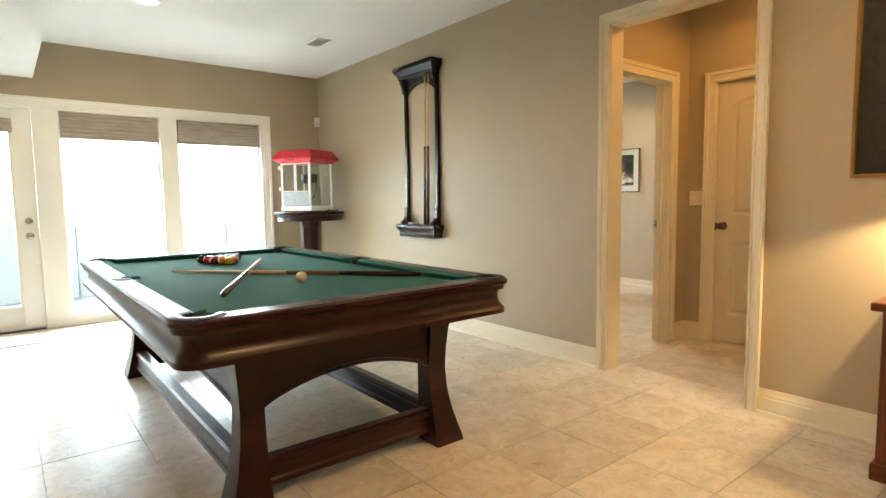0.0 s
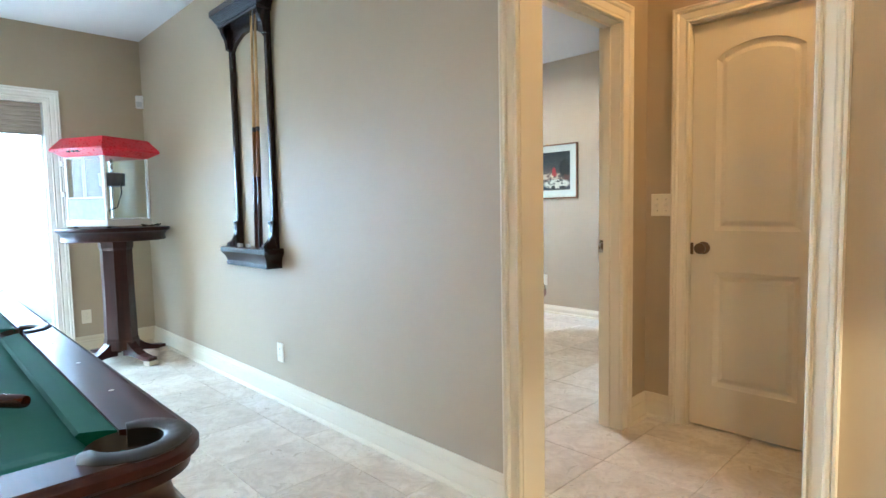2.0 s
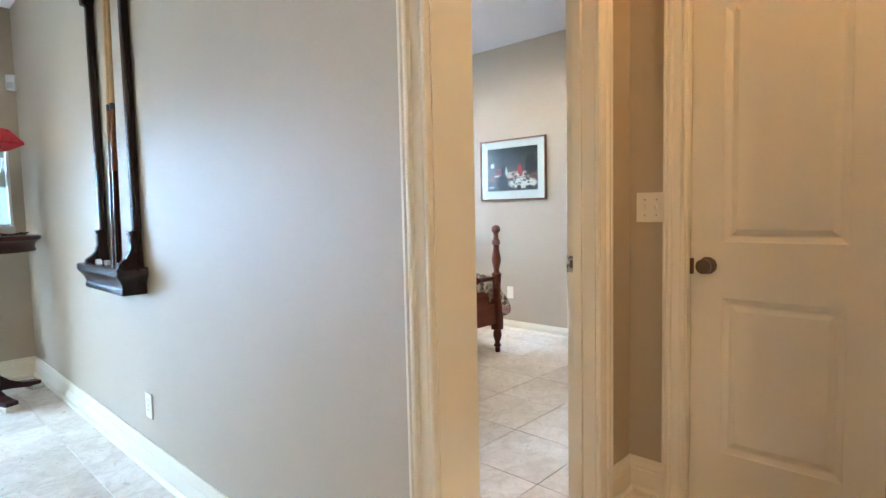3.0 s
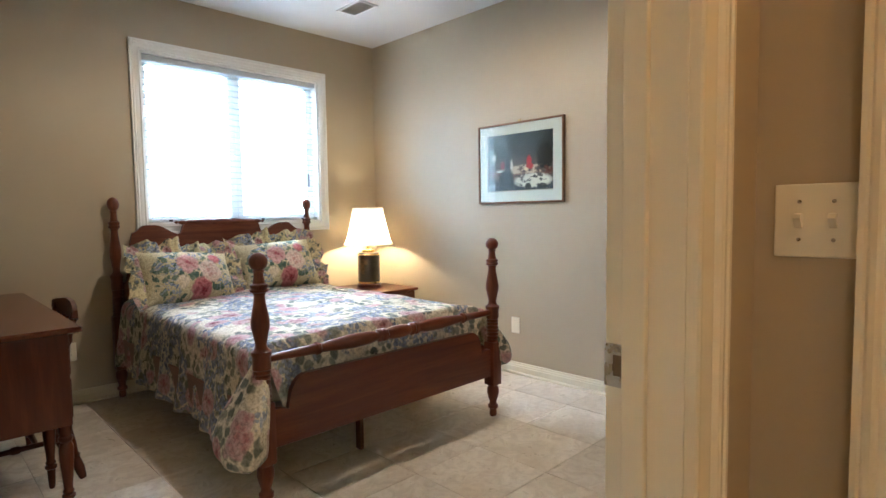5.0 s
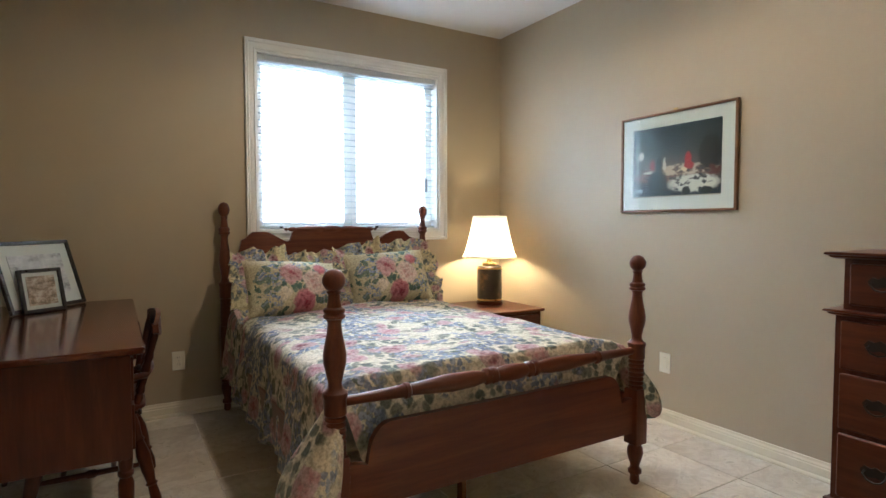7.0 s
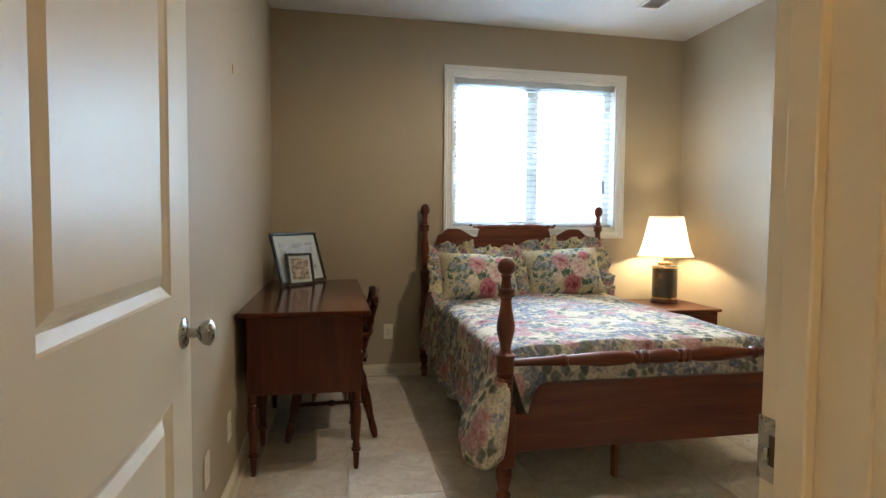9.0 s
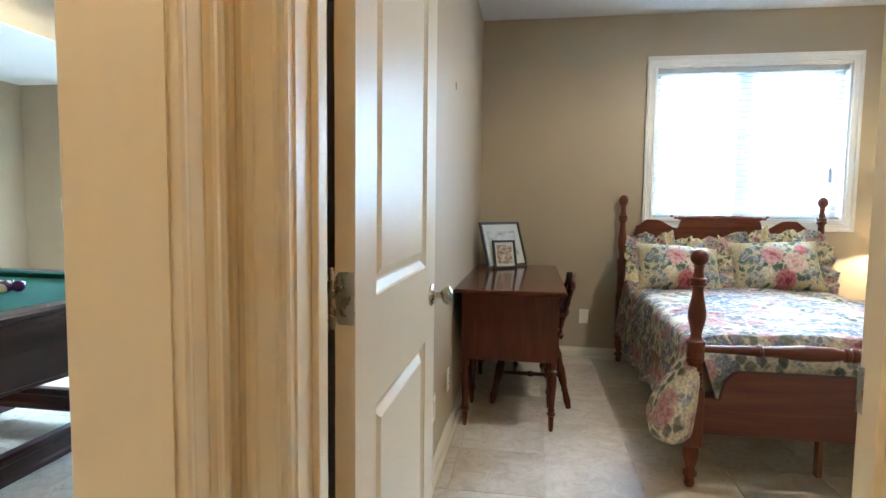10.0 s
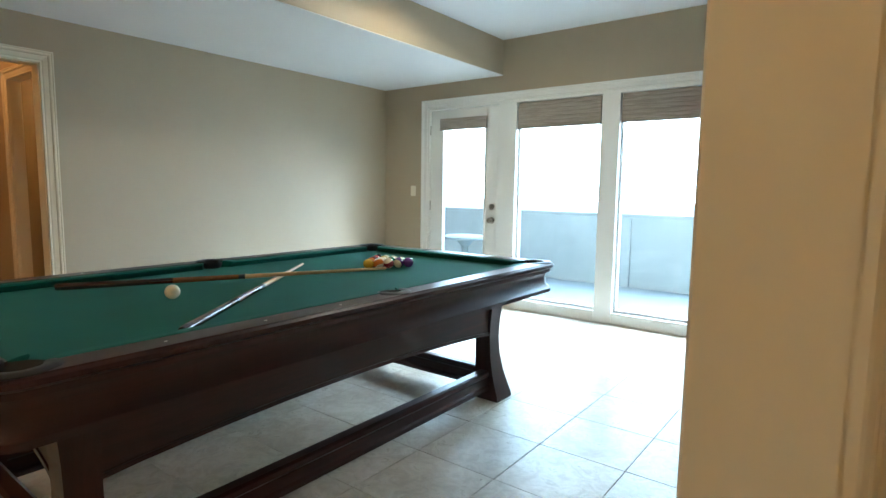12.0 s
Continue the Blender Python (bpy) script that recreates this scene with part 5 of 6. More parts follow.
mt = thing("mattress", pose((BX0 + BX1) / 2, (BYF + BYH) / 2, 0), "thick mattress under a floral bedspread", "mattress")
part("core", box(B(), -hx + 0.03, hx - 0.03, -hy + 0.13, hy - 0.07, 0.36, 0.61, 0.05, 4), paint("ticking", (0.7, 0.68, 0.6), 0.9, 100, 0.4), mt)
part("box_spring", box(B(), -hx + 0.04, hx - 0.04, -hy + 0.13, hy - 0.08, 0.2715, 0.36, 0.02, 3), bpy.data.materials["ticking"], mt)


# bedspread: one sheet over the mattress, hanging at both sides and tucked at the foot
def spread_mesh():
    bm = B()
    nx, ny = 96, 90
    half, drop = hx - 0.005, 0.42
    grid = []
    for j in range(ny + 1):
        v = j / ny
        row = []
        vd = 0.09
        y = -hy + 0.05 + 0.05 * (v / vd) ** 2 if v < vd else -hy + 0.10 + (v - vd) / (1 - vd) * (2 * hy - 0.115)
        for i in range(nx + 1):
            s = (i / nx * 2 - 1) * (half + drop)
            a = abs(s)
            sg = 1 if s > 0 else -1
            r = 0.07
            quilt = 0.009 * noise.noise(Vector((s * 9, y * 9, 1.3))) + 0.018 * noise.noise(Vector((s * 4, y * 4, 4.7)))
            if a < half - r:
                x, z = s, 0.635 + 0.02 * (1 - (a / half) ** 2) + quilt
            else:
                q = (a - (half - r)) / r
                ang = min(q, math.pi / 2)
                x = sg * (half - r + r * math.sin(ang))
                z = 0.635 + quilt * 0.5 - r * (1 - math.cos(ang))
                down = max(0, (q - math.pi / 2)) * r
                hang = down / drop
                fold = hang * (0.022 * math.sin(y * 17 + 1.7 * math.sin(y * 5) + sg) + 0.012 * math.sin(y * 41 + 2))
                x += sg * (0.045 * hang + fold + 0.006 * noise.noise(Vector((y * 6, z * 6, 9))))
                low = 1.0 - 0.10 * v + (0.14 if sg < 0 else 0.0) * max(0, 0.25 - v) * 4
                z -= down * low
            # the sheet turns down just behind the footboard
            if v < vd:
                f = 1 - v / vd
                if a < half - 0.02:
                    z -= 0.27 * f ** 1.25 if a < half - 0.10 else 0.27 * f ** 1.25 * (half - 0.02 - a) / 0.08
                    yy = y - 0.012 * f + 0.012 * math.sin(s * 23) * f
                else:
                    yy = y
            else:
                yy = y
            row.append(bm.verts.new((x, yy, z)))
        grid.append(row)
    for a, b in zip(grid, grid[1:]):
        for i in range(nx):
            bm.faces.new((a[i], a[i + 1], b[i + 1], b[i]))
    # the gathered corners that spill round the foot posts
    return bm


def gathered(sg, yc, size):
    bm = B()
    for _ in (0,):
        rows = []
        for j in range(18):
            t = j / 17
            z = 0.60 - 0.44 * t * size
            w = (0.012 + 0.11 * math.sin(min(1.0, t * 1.15) * math.pi * 0.62)) * size * (1 if t < 0.85 else 1 - ((t - 0.85) / 0.15) ** 2 * 0.75)
            cx = sg * (hx + 0.0 + 0.105 * smooth01(t * 1.2) * size)
            rows.append([(cx + w * 0.8 * math.cos(2 * math.pi * k / 28) * (1 + 0.10 * math.sin(5 * 2 * math.pi * k / 28 + 3 * t)),
                          yc + 0.02 - 0.05 * t + w * 1.25 * math.sin(2 * math.pi * k / 28) * (1 + 0.10 * math.cos(4 * 2 * math.pi * k / 28 + 2 * t)), z) for k in range(28)])
        loft(bm, rows)
    return bm


sp_ob = thing("bedspread", pose((BX0 + BX1) / 2, (BYF + BYH) / 2, 0), "cream floral bedspread with roses and blue sprigs", "bedspread")
sheet = part("quilt", spread_mesh(), SPREAD, sp_ob, "", 70)
for sg, yc, size in ((-1, -hy + 0.02, 0.92), (1, -hy + 0.05, 0.72)):
    part("gathered_corner", gathered(sg, yc, size), SPREAD, sp_ob, "", 70)


def sham(x, y, z, tilt, lean, turn, label):
    e = thing("pillow", pose(x, y, z, tilt, lean, turn), label, "pillow", "pillows on the bed")
    w, h, t = 0.29, 0.19, 0.135
    bm = B()
    n = 26
    for side in (-1, 1):
        g = []
        for j in range(n + 1):
            row = []
            for i in range(n + 1):
                u, v = i / n * 2 - 1, j / n * 2 - 1
                puff = max(0.0, (1 - abs(u) ** 2.6) * (1 - abs(v) ** 2.6)) ** 0.72
                px = u * w * (1 - 0.045 * (1 - v * v) * abs(u) ** 3)
                pz = v * h * (1 - 0.06 * (1 - u * u) * abs(v) ** 3)
                py = side * (t * puff + 0.006 * noise.noise(Vector((u * 4 + x, v * 4, side))) * puff)
                row.append(bm.verts.new((px, py, pz)))
            g.append(row)
        for a, b in zip(g, g[1:]):
            for i in range(n):
                bm.faces.new((a[i], a[i + 1], b[i + 1], b[i]))
    bmesh.ops.remove_doubles(bm, verts=bm.verts, dist=1e-4)
    part("cushion", bm, CUSHION, e, "cream cotton with a spray of roses", 70)
    # gathered frill round the edge
    bm = B()
    N = 220
    rings = [[], [], []]
    for k in range(N):
        f = k / N
        per = 4 * (w + h)
        d = f * per
        if d < 2 * w:
            p, o = (-w + d, -h), (0, -1)
        elif d < 2 * w + 2 * h:
            p, o = (w, -h + d - 2 * w), (1, 0)
        elif d < 4 * w + 2 * h:
            p, o = (w - (d - 2 * w - 2 * h), h), (0, 1)
        else:
            p, o = (-w, h - (d - 4 * w - 2 * h)), (-1, 0)
        out = Vector(o)
        cornerness = (abs(p[0]) / w) ** 8 * (abs(p[1]) / h) ** 8
        if cornerness > 0.2:
            out = Vector((math.copysign(1, p[0]), math.copysign(1, p[1]))).normalized()
        for q, ring in enumerate(rings):
            ln = (-0.012, 0.036, 0.082)[q]
            wav = (0.0, 0.013, 0.030)[q] * (math.sin(f * 2 * math.pi * 13 + x) + 0.6 * math.sin(f * 2 * math.pi * 29 + x * 9) + 0.5 * math.sin(f * 2 * math.pi * 5 + 2))
            droop = (0, -0.004, -0.014)[q] * (1 if p[1] < 0.8 * h else 0.4)
            ring.append((p[0] + out.x * ln, wav + droop, p[1] + out.y * ln + 0.007 * q * math.sin(f * 2 * math.pi * 9 + 1) + 0.003 * q * math.sin(f * 2 * math.pi * 23)))
    loft(bm, rings, True, False)
    part("frill", bm, RUFFLE, e, "gathered floral frill", 80)
    return e


sham(5.935, 6.22, 0.775, -34, 4, 4, "floral pillow sham with a frill, propped on the bedspread")
sham(6.60, 6.285, 0.805, -28, -3, -4, "plump floral pillow sham with a frill, propped upright")

# ---- nightstand and lamp ----
ns = thing("nightstand", pose(7.44, 6.24, 0), "cherry wood nightstand beside the bed", "nightstand")
part("top", box(B(), -0.255, 0.255, -0.29, 0.29, 0.53, 0.552, 0.006), CHERRY[0], ns)
part("body", box(B(), -0.235, 0.235, -0.265, 0.28, 0.12, 0.53, 0.003), CHERRY[2], ns)
d = part("drawer", box(B(), -0.205, 0.205, -0.275, -0.263, 0.36, 0.51, 0.004), CHERRY[0], ns)
part("pull", rod(B(), (0, -0.275, 0.435), (0, -0.30, 0.435), [(0, 0.006), (0.5, 0.006), (0.7, 0.014), (1, 0.01)], 12), PULL, d, "", 40)
for sx in (-1, 1):
    for sy in (-1, 1):
        part("leg", lathe(B(), [(0, 0.014), (0.02, 0.02), (0.06, 0.026), (0.10, 0.018), (0.122, 0.022)], 12, Matrix.Translation((sx * 0.21, sy * 0.24, 0))), CHERRY[2], ns, "", 40)
table_lamp("table_lamp", pose(7.47, 6.33, 0.552), 1.0, "lit bedside lamp with cream shade and dark painted canister", TOLE, 36)

# ---- print on the wall ----
pr = thing("framed_print", pose(XR - 0.002, 4.925, 1.52, 0, 0, -90), "framed night cityscape print with a pale mat", "picture")
part("frame", frame_bars(B(), 0.374, 0.286, 0.014, 0.022), wood("brown_frame", (0.10, 0.045, 0.017), (0.17, 0.08, 0.032), (0.24, 0.12, 0.05), 0, 0.3), pr)
part("mat", box(B(), -0.361, 0.361, -0.010, -0.004, -0.273, 0.273), paint("pale_mat_board", (0.62, 0.66, 0.62), 0.8, 200, 0.1), pr)
n = Nodes("night_city_print")
fine = n.noise(45, 4, 0.7, n.mapped((1, 0, 1.6)))
rough = n.noise(14, 4, 0.65, n.mapped((1, 0, 1.8)))
wv = n.t.nodes.new("ShaderNodeVectorMath")
wv.operation = "MULTIPLY_ADD"
n.link(fine, wv.inputs[0])
wv.inputs[1].default_value = (0.03, 0.0, 0.03)
n.link(n.mapped((1, 0, 1), (-0.015, 0, -0.015)), wv.inputs[2])
sep = n.t.nodes.new("ShaderNodeSeparateXYZ")
n.link(n.co, sep.inputs[0])
zz = n.math("MULTIPLY_ADD", sep.outputs[2], 2.5)
zz.node.inputs[2].default_value = 0.5
c = n.ramp(zz, (0.0, (0.020, 0.035, 0.05)), (0.3, (0.05, 0.05, 0.045)), (0.5, (0.085, 0.075, 0.065)), (0.62, (0.05, 0.06, 0.055)), (1.0, (0.022, 0.03, 0.032)))


def daub(base, x, z, rx, rz, col, grain=0.0):
    """An oval stroke of paint with a ragged edge; grain breaks it up."""
    m = n.t.nodes.new("ShaderNodeMapping")
    n.link(wv.outputs[0], m.inputs[0])
    m.inputs["Location"].default_value, m.inputs["Scale"].default_value = (-x / rx, 0, -z / rz), (1 / rx, 1, 1 / rz)
    d = n.t.nodes.new("ShaderNodeVectorMath")
    d.operation = "LENGTH"
    n.link(m.outputs[0], d.inputs[0])
    k = n.ramp(d.outputs["Value"], (0.75, 1.0), (1.0, 0.0))
    if grain:
        k = n.math("MULTIPLY", k, n.ramp(rough, (grain, 0.0), (grain + 0.05, 1.0)))
    return n.mix(k, base, col)


for daubs in ((0.0, -0.075, 0.33, 0.055, (0.16, 0.09, 0.07), 0.42), (0.06, -0.05, 0.24, 0.035, (0.55, 0.46, 0.33), 0.47), (0.12, -0.13, 0.18, 0.055, (0.62, 0.62, 0.52), 0.42),
              (-0.17, -0.055, 0.045, 0.010, (0.6, 0.58, 0.5), 0), (-0.19, -0.16, 0.10, 0.014, (0.30, 0.36, 0.40), 0.45), (0.22, 0.03, 0.075, 0.11, (0.012, 0.013, 0.013), 0),
              (0.245, -0.06, 0.06, 0.035, (0.10, 0.03, 0.02), 0.5), (-0.145, -0.015, 0.020, 0.038, (0.22, 0.045, 0.05), 0), (-0.11, -0.12, 0.075, 0.09, (0.012, 0.018, 0.022), 0),
              (-0.10, -0.01, 0.022, 0.05, (0.013, 0.018, 0.02), 0), (-0.063, -0.012, 0.013, 0.042, (0.62, 0.60, 0.52), 0), (0.09, 0.002, 0.024, 0.05, (0.42, 0.03, 0.035), 0),
              (0.095, -0.03, 0.036, 0.025, (0.36, 0.03, 0.03), 0), (0.065, -0.05, 0.022, 0.014, (0.72, 0.60, 0.36), 0), (0.08, -0.17, 0.03, 0.028, (0.015, 0.02, 0.02), 0),
              (0.20, -0.17, 0.04, 0.022, (0.015, 0.02, 0.02), 0), (-0.226, 0.045, 0.024, 0.028, (0.60, 0.56, 0.50), 0)):
    c = daub(c, *daubs)
c = n.mix(n.ramp(zz, (0.012, 1.0), (0.02, 0.0)), c, (0.45, 0.44, 0.36))
CITY = n.done(c, 0.35)
part("picture", box(B(), -0.285, 0.285, -0.0125, -0.0095, -0.2, 0.205), CITY, pr, "night city with lit roofs")
gl = part("glazing", box(B(), -0.36, 0.36, -0.0165, -0.0145, -0.272, 0.272), PANE, pr)
gl.visible_shadow = False
part("hanger", box(B(), -0.012, 0.012, -0.008, 0, 0.284, 0.30, 0.003), BRASS, pr)

# ---- chest of drawers ----
ch = thing("chest_of_drawers", pose(7.37, 3.515, 0, 0, 0, -90), "dark cherry chest of drawers with brass bail pulls", "chest of drawers")
# local -y is the front, x along the wall
hw2, dp = 0.415, 0.37
part("upper_case", box(B(), -hw2 + 0.02, hw2 - 0.02, 0.02, dp, 0.835, 1.035, 0.003), WAL[0], ch)
part("lower_case", box(B(), -hw2 + 0.0, hw2, 0.008, dp, 0.10, 0.82, 0.003), WAL[2], ch)
for z0, z1, o in ((1.035, 1.06, 0.03), (0.818, 0.842, 0.03)):
    part("moulding", loft(B(), [[(-hw2 - k, -k, z), (hw2 + k, -k, z), (hw2 + k, dp, z), (-hw2 - k, dp, z)] for k, z in ((0.0, z0), (o * 0.5, z0 + 0.006), (o * 0.6, z0 + 0.012), (o, z0 + 0.016), (o, z1 - 0.004), (o - 0.005, z1))]), WAL[0], ch)
bm = B()
pts = [(-hw2 - 0.015, 0), (-hw2 + 0.10, 0), (-hw2 + 0.11, 0.03), (-hw2 + 0.15, 0.055), (-hw2 + 0.20, 0.06), (hw2 - 0.20, 0.06), (hw2 - 0.15, 0.055), (hw2 - 0.11, 0.03), (hw2 - 0.10, 0), (hw2 + 0.015, 0), (hw2 + 0.015, 0.105), (-hw2 - 0.015, 0.105)]
prism(bm, pts, -0.012, 0.01, "y")
for s in (-1, 1):
    box(bm, s * hw2 - 0.013, s * hw2 + 0.013, 0.01, dp, 0, 0.105, 0.002)
part("bracket_base", bm, WAL[0], ch)


def bail(parent, x, z, y):
    bm = B()
    pts = [(-0.045, -0.012), (-0.05, 0.004), (-0.036, 0.02), (-0.018, 0.014), (0, 0.024), (0.018, 0.014), (0.036, 0.02), (0.05, 0.004), (0.045, -0.012), (0.02, -0.02), (0, -0.014), (-0.02, -0.02)]
    prism(bm, [(x + u, z + v) for u, v in pts], y - 0.003, y, "y")
    p = part("pull_plate", bm, PULL, parent)
    part("bail_handle", tube(B(), [(x - 0.034, y - 0.006, z + 0.004), (x - 0.036, y - 0.018, z - 0.006), (x - 0.022, y - 0.02, z - 0.024), (x, y - 0.02, z - 0.03), (x + 0.022, y - 0.02, z - 0.024), (x + 0.036, y - 0.018, z - 0.006), (x + 0.034, y - 0.006, z + 0.004)], 0.0035), PULL, p, "", 50)


for z0, z1, w2, y in ((0.862, 1.018, hw2 - 0.045, 0.02), (0.618, 0.802, hw2 - 0.025, 0.008), (0.388, 0.600, hw2 - 0.025, 0.008), (0.125, 0.370, hw2 - 0.025, 0.008)):
    d = part("drawer", box(B(), -w2, w2, y - 0.018, y + 0.002, z0, z1, 0.007, 3), WAL[0], ch)
    for s in (-1, 1):
        bail(d, s * 0.26, (z0 + z1) / 2 + 0.012, y - 0.018)

# ---- desk ----
dk = thing("desk", pose(4.79, 5.68, 0), "brown kneehole desk on turned legs", "desk")
L2 = 0.69
part("top", loft(B(), [round_rect(0.30 - o, L2 + 0.01 - o, 0.012, z, 4) for o, z in ((0.012, 0.732), (0.0, 0.738), (0.0, 0.752), (0.006, 0.758))]), POLISH, dk)
for s in (-1, 1):
    y0, y1 = sorted((s * (L2 - 0.02), s * (L2 - 0.42)))
    part("pedestal", box(B(), -0.255, 0.255, y0, y1, 0.375, 0.732, 0.003), WAL[2], dk)
    for z0, z1 in ((0.565, 0.715), (0.395, 0.55)):
        d = part("drawer", box(B(), 0.253, 0.264, y0 + 0.03, y1 - 0.03, z0, z1, 0.004), WAL[1], dk)
        part("pull", rod(B(), (0.264, (y0 + y1) / 2, (z0 + z1) / 2), (0.29, (y0 + y1) / 2, (z0 + z1) / 2), [(0, 0.006), (0.5, 0.006), (0.7, 0.013), (1, 0.009)], 10), PULL, d, "", 40)
part("centre_drawer", box(B(), 0.235, 0.262, -0.262, 0.262, 0.625, 0.72, 0.004), WAL[1], dk)
part("back_panel", box(B(), -0.255, -0.235, -0.265, 0.265, 0.375, 0.732), WAL[1], dk)
LEGT = [(0, 0.012), (0.015, 0.015), (0.05, 0.017), (0.085, 0.019), (0.09, 0.027), (0.10, 0.028), (0.105, 0.019), (0.115, 0.024), (0.125, 0.018), (0.15, 0.02), (0.24, 0.029), (0.29, 0.030), (0.31, 0.022), (0.318, 0.03), (0.33, 0.03), (0.335, 0.024), (0.35, 0.027), (0.377, 0.028)]
for s in (-1, 1):
    for x in (-0.232, 0.232):
        for y in (L2 - 0.042, L2 - 0.395):
            part("leg", lathe(B(), [(z, r * 0.84) for z, r in LEGT], 14, Matrix.Translation((x, s * y, 0))), WAL[2], dk, "", 40)


def easel_frame(m, w, h, t, art, label, matw):
    e = thing("photo_frame", m, label, "photo frame", "frames on the desk")
    part("frame", frame_bars(B(), w, h, t, 0.018), plain("black_frame", (0.012, 0.011, 0.012), 0.3, 0, 0.4), e)
    part("mat", box(B(), -w + t, w - t, -0.008, -0.003, -h + t, h - t), bpy.data.materials["pale_mat_board"], e)
    part("picture", box(B(), -w + t + matw, w - t - matw, -0.0105, -0.0075, -h + t + matw, h - t - matw), art, e)
    part("easel_back", box(B(), -w * 0.2, w * 0.2, 0.0, 0.006, -h + 0.0, h * 0.5), BLACK, e)


n = Nodes("sepia_drawing")
ART1 = n.done(n.ramp(n.noise(26, 6, 0.7, n.mapped((1, 0, 1.6))), (0.42, (0.16, 0.11, 0.07)), (0.52, (0.45, 0.36, 0.26)), (0.62, (0.66, 0.62, 0.54))), 0.4)
n = Nodes("pale_watercolour")
ART2 = n.done(n.ramp(n.noise(9, 6, 0.7, n.mapped((1, 0, 2.0))), (0.36, (0.22, 0.22, 0.24)), (0.46, (0.50, 0.52, 0.54)), (0.6, (0.66, 0.68, 0.68))), 0.4)
easel_frame(pose(4.69, 6.19, 0.758 + 0.164, -17, 0, 54), 0.225, 0.170, 0.018, ART2, "black-framed pale watercolour leaning on the desk", 0.05)
easel_frame(pose(4.705, 6.085, 0.758 + 0.100, -12, 0, 38), 0.098, 0.102, 0.016, ART1, "small black-framed sepia drawing on the desk", 0.018)

# ---- chair pushed in at the desk ----
cr = thing("desk_chair", pose(4.905, 5.62, 0, 0, 0, 90), "dark wooden chair with turned legs pushed under the desk", "chair")
# local +y is towards the desk, -y is the back
CW = WAL
seat = loft(B(), [round_rect(0.21 - o, 0.20 - o, 0.08, z, 6) for o, z in ((0.02, 0.405), (0.0, 0.415), (0.0, 0.43), (0.012, 0.437))])
part("seat", seat, CW[0], cr, "", 40)
CLEG = [(0, 0.013), (0.03, 0.016), (0.12, 0.021), (0.24, 0.017), (0.26, 0.024), (0.28, 0.017), (0.40, 0.024), (0.55, 0.027), (0.68, 0.017), (0.70, 0.024), (0.73, 0.016), (0.85, 0.021), (1, 0.016)]
feet = {}
for sx in (-1, 1):
    for sy in (-1, 1):
        a, b = (sx * 0.225, sy * 0.225 - (0.01 if sy < 0 else 0), 0), (sx * 0.15, sy * 0.14, 0.41)
        part("leg", rod(B(), a, b, CLEG, 12), CW[2], cr, "", 40)
        feet[sx, sy] = (Vector(a) + (Vector(b) - Vector(a)) * 0.46)
SPIN = [(0, 0.008), (0.2, 0.011), (0.45, 0.012), (0.47, 0.017), (0.53, 0.017), (0.55, 0.012), (0.8, 0.011), (1, 0.008)]
for sx in (-1, 1):
    part("stretcher", rod(B(), feet[sx, -1], feet[sx, 1], SPIN, 10), CW[1], cr, "", 40)
for f in (0.3, 0.75):
    part("stretcher", rod(B(), feet[-1, -1].lerp(feet[-1, 1], f), feet[1, -1].lerp(feet[1, 1], f), SPIN, 10), CW[0], cr, "", 40)
BPOST = [(0, 0.014), (0.1, 0.018), (0.14, 0.013), (0.18, 0.019), (0.24, 0.014), (0.45, 0.019), (0.55, 0.014), (0.6, 0.019), (0.66, 0.014), (0.85, 0.016), (1, 0.012)]
for sx in (-1, 1):
    part("back_post", rod(B(), (sx * 0.165, -0.165, 0.43), (sx * 0.195, -0.245, 0.755), BPOST, 12), CW[2], cr, "", 40)
for x in (-0.09, -0.03, 0.03, 0.09):
    part("spindle", rod(B(), (x, -0.175, 0.43), (x * 1.15, -0.245, 0.715), [(0, 0.007), (0.4, 0.010), (1, 0.006)], 8), CW[2], cr, "", 40)
loops = []
for i in range(17):
    u = -1 + 2 * i / 16
    x, y = u * 0.235, -0.238 - 0.022 * (1 - u * u)
    top = 0.765 + 0.03 * (1 - abs(u) ** 3) - 0.02 * (1 - abs(abs(u) - 0.55) * 2 if abs(u) > 0.3 else 0.5) * 0.4
    low = 0.71 - 0.01 * (1 - u * u) + 0.02 * abs(u) ** 4
    loops.append([(x, y - 0.011, low), (x, y + 0.011, low), (x, y + 0.009, top), (x, y - 0.009, top)])
part("crest_rail", loft(B(), loops), CW[0], cr)
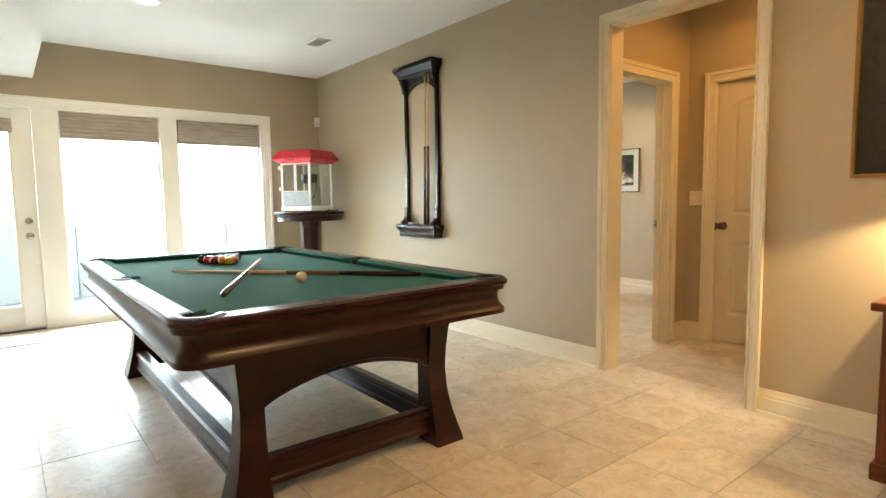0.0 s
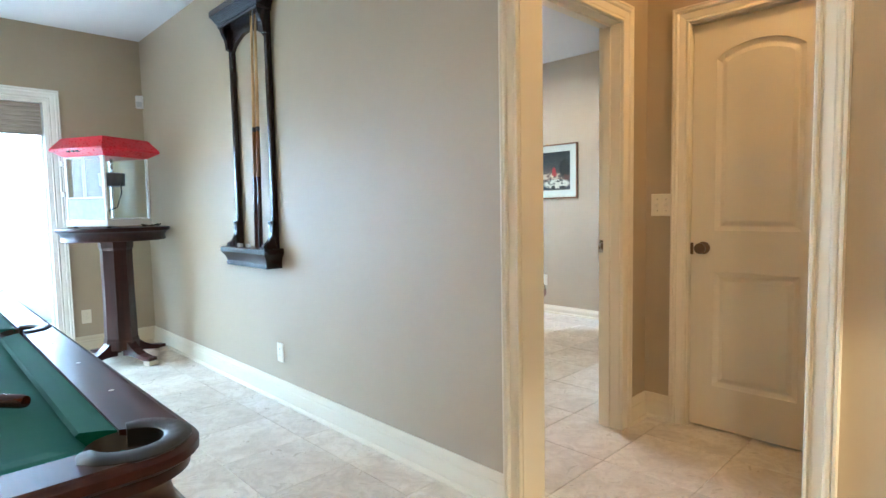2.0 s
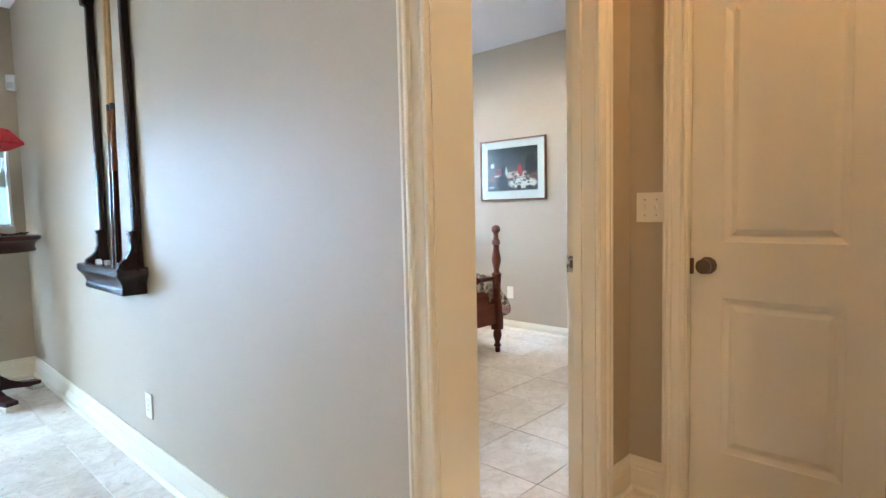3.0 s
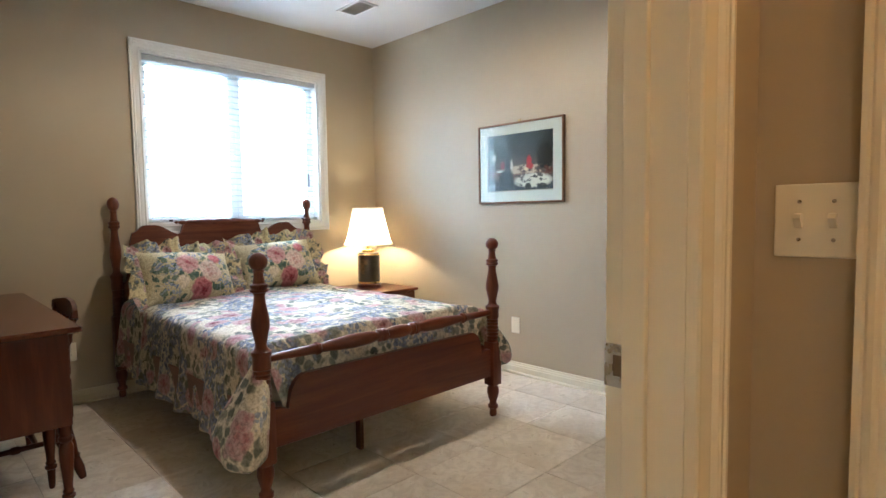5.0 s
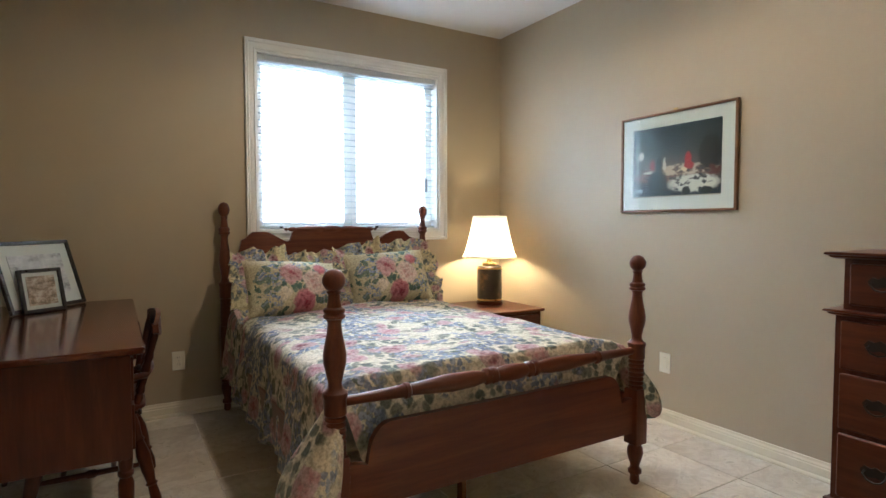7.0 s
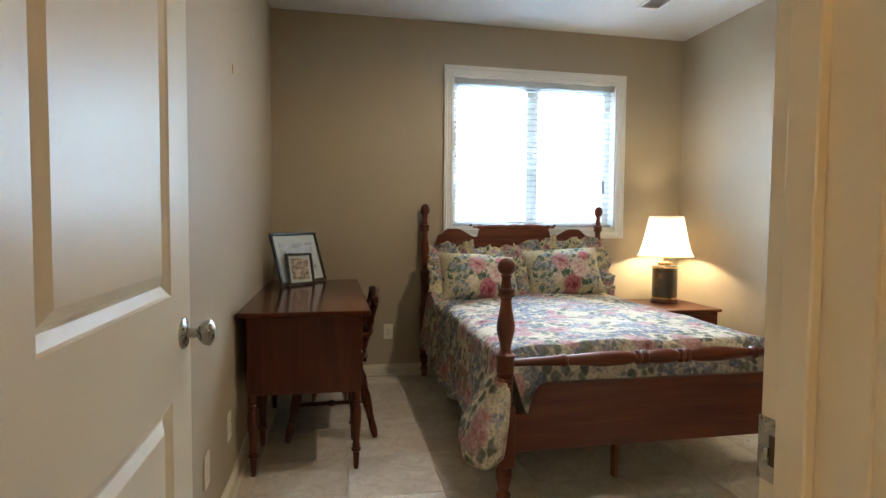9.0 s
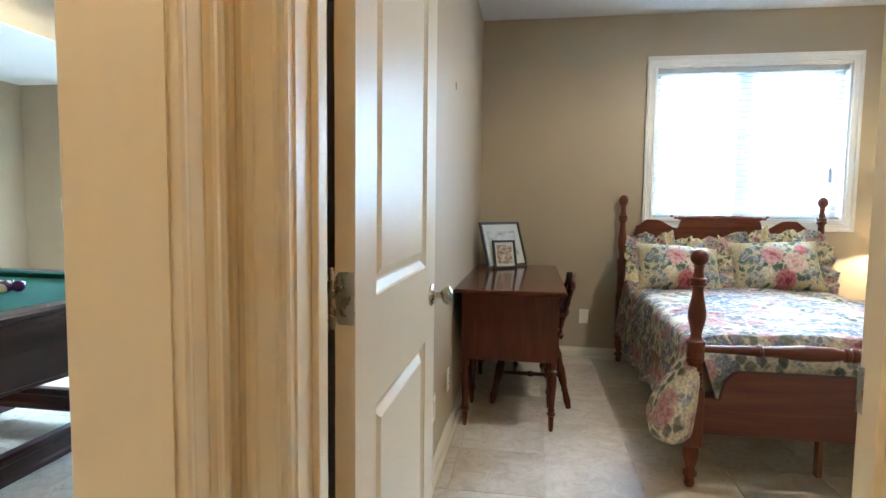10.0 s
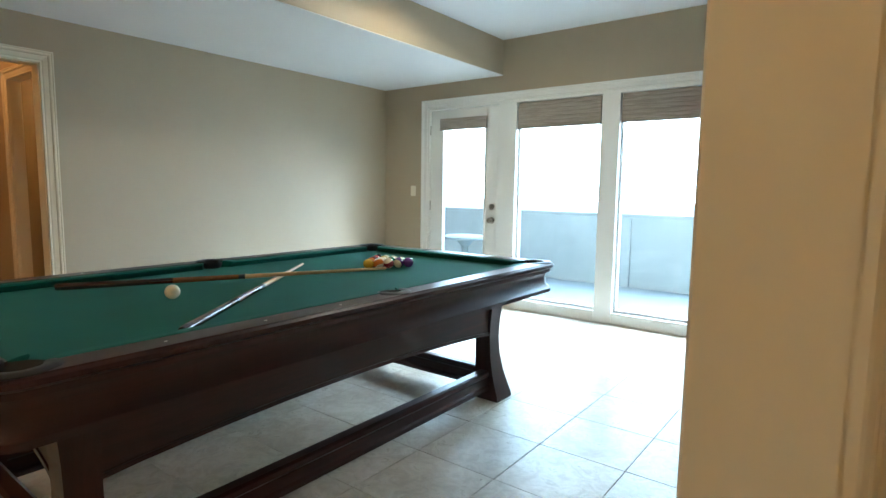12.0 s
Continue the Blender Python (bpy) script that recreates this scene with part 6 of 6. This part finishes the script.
part("arm_bow", tube(B(), [(-0.20, -0.02, 0.545), (-0.212, -0.12, 0.55), (-0.19, -0.20, 0.555), (-0.10, -0.222, 0.56), (0, -0.226, 0.56), (0.10, -0.222, 0.56), (0.19, -0.20, 0.555), (0.212, -0.12, 0.55), (0.20, -0.02, 0.545)], 0.014, 10), CW[0], cr, "", 60)

# nail left in the wall above the desk
nl = thing("picture_nail", pose(XC1, 5.03, 1.83), "small brass picture hook on the bare taupe wall", "picture hook")
part("hook", box(B(), 0, 0.004, -0.008, 0.008, -0.02, 0.02, 0.001), BRASS, nl)

# ---- floor tiles, last ----
TP, G = 0.41, 0.0024
X0T, Y0T = 1.29, 3.92
cache = {}


def tile_mesh(w, l):
    key = (round(w, 3), round(l, 3))
    if key not in cache:
        bm = B()
        hx_, hy_, c = w / 2, l / 2, 0.0014
        loft(bm, [[(-x, -y, z), (x, -y, z), (x, y, z), (-x, y, z)] for x, y, z in ((hx_, hy_, -0.006), (hx_, hy_, -c * 0.7), (hx_ - c, hy_ - c, 0.0))])
        cache[key] = mesh_of("tile", bm, STONE)
    return cache[key]


def cells(x0, x1, y0, y1):
    i0, i1 = math.floor((x0 - X0T) / TP), math.ceil((x1 - X0T) / TP)
    j0, j1 = math.floor((y0 - Y0T) / TP), math.ceil((y1 - Y0T) / TP)
    for i in range(i0, i1):
        for j in range(j0, j1):
            a, b = max(x0, X0T + i * TP), min(x1, X0T + (i + 1) * TP)
            c, d = max(y0, Y0T + j * TP), min(y1, Y0T + (j + 1) * TP)
            if b - a > 0.012 and d - c > 0.012:
                yield a + G / 2, b - G / 2, c + G / 2, d - G / 2


rnd = random.Random(5)
YT = Y0T - 8 * TP
for a, b, c, d in cells(XL, XR, YT, YW):
    if (a > 5.7 and d < 2.85) or (a > XC1 and c > YB):
        continue
    o = new("tile", tile_mesh(b - a, d - c))
    o.parent = floor
    o.location = ((a + b) / 2, (c + d) / 2, rnd.uniform(-0.0006, 0.0004))
bm = B()
for room in ((XL, XC0, YS, YT), (-1.9, XL - 0.12, 1.4, 4.6), (XL - 0.12, XL, LEFT[0], LEFT[1])):
    for a, b, c, d in cells(*room):
        box(bm, a, b, c, d, -0.006, -0.0005)
rest = part("tile_field", bm, STONE, floor)
tagged(rest, "", "", "", "stuff")
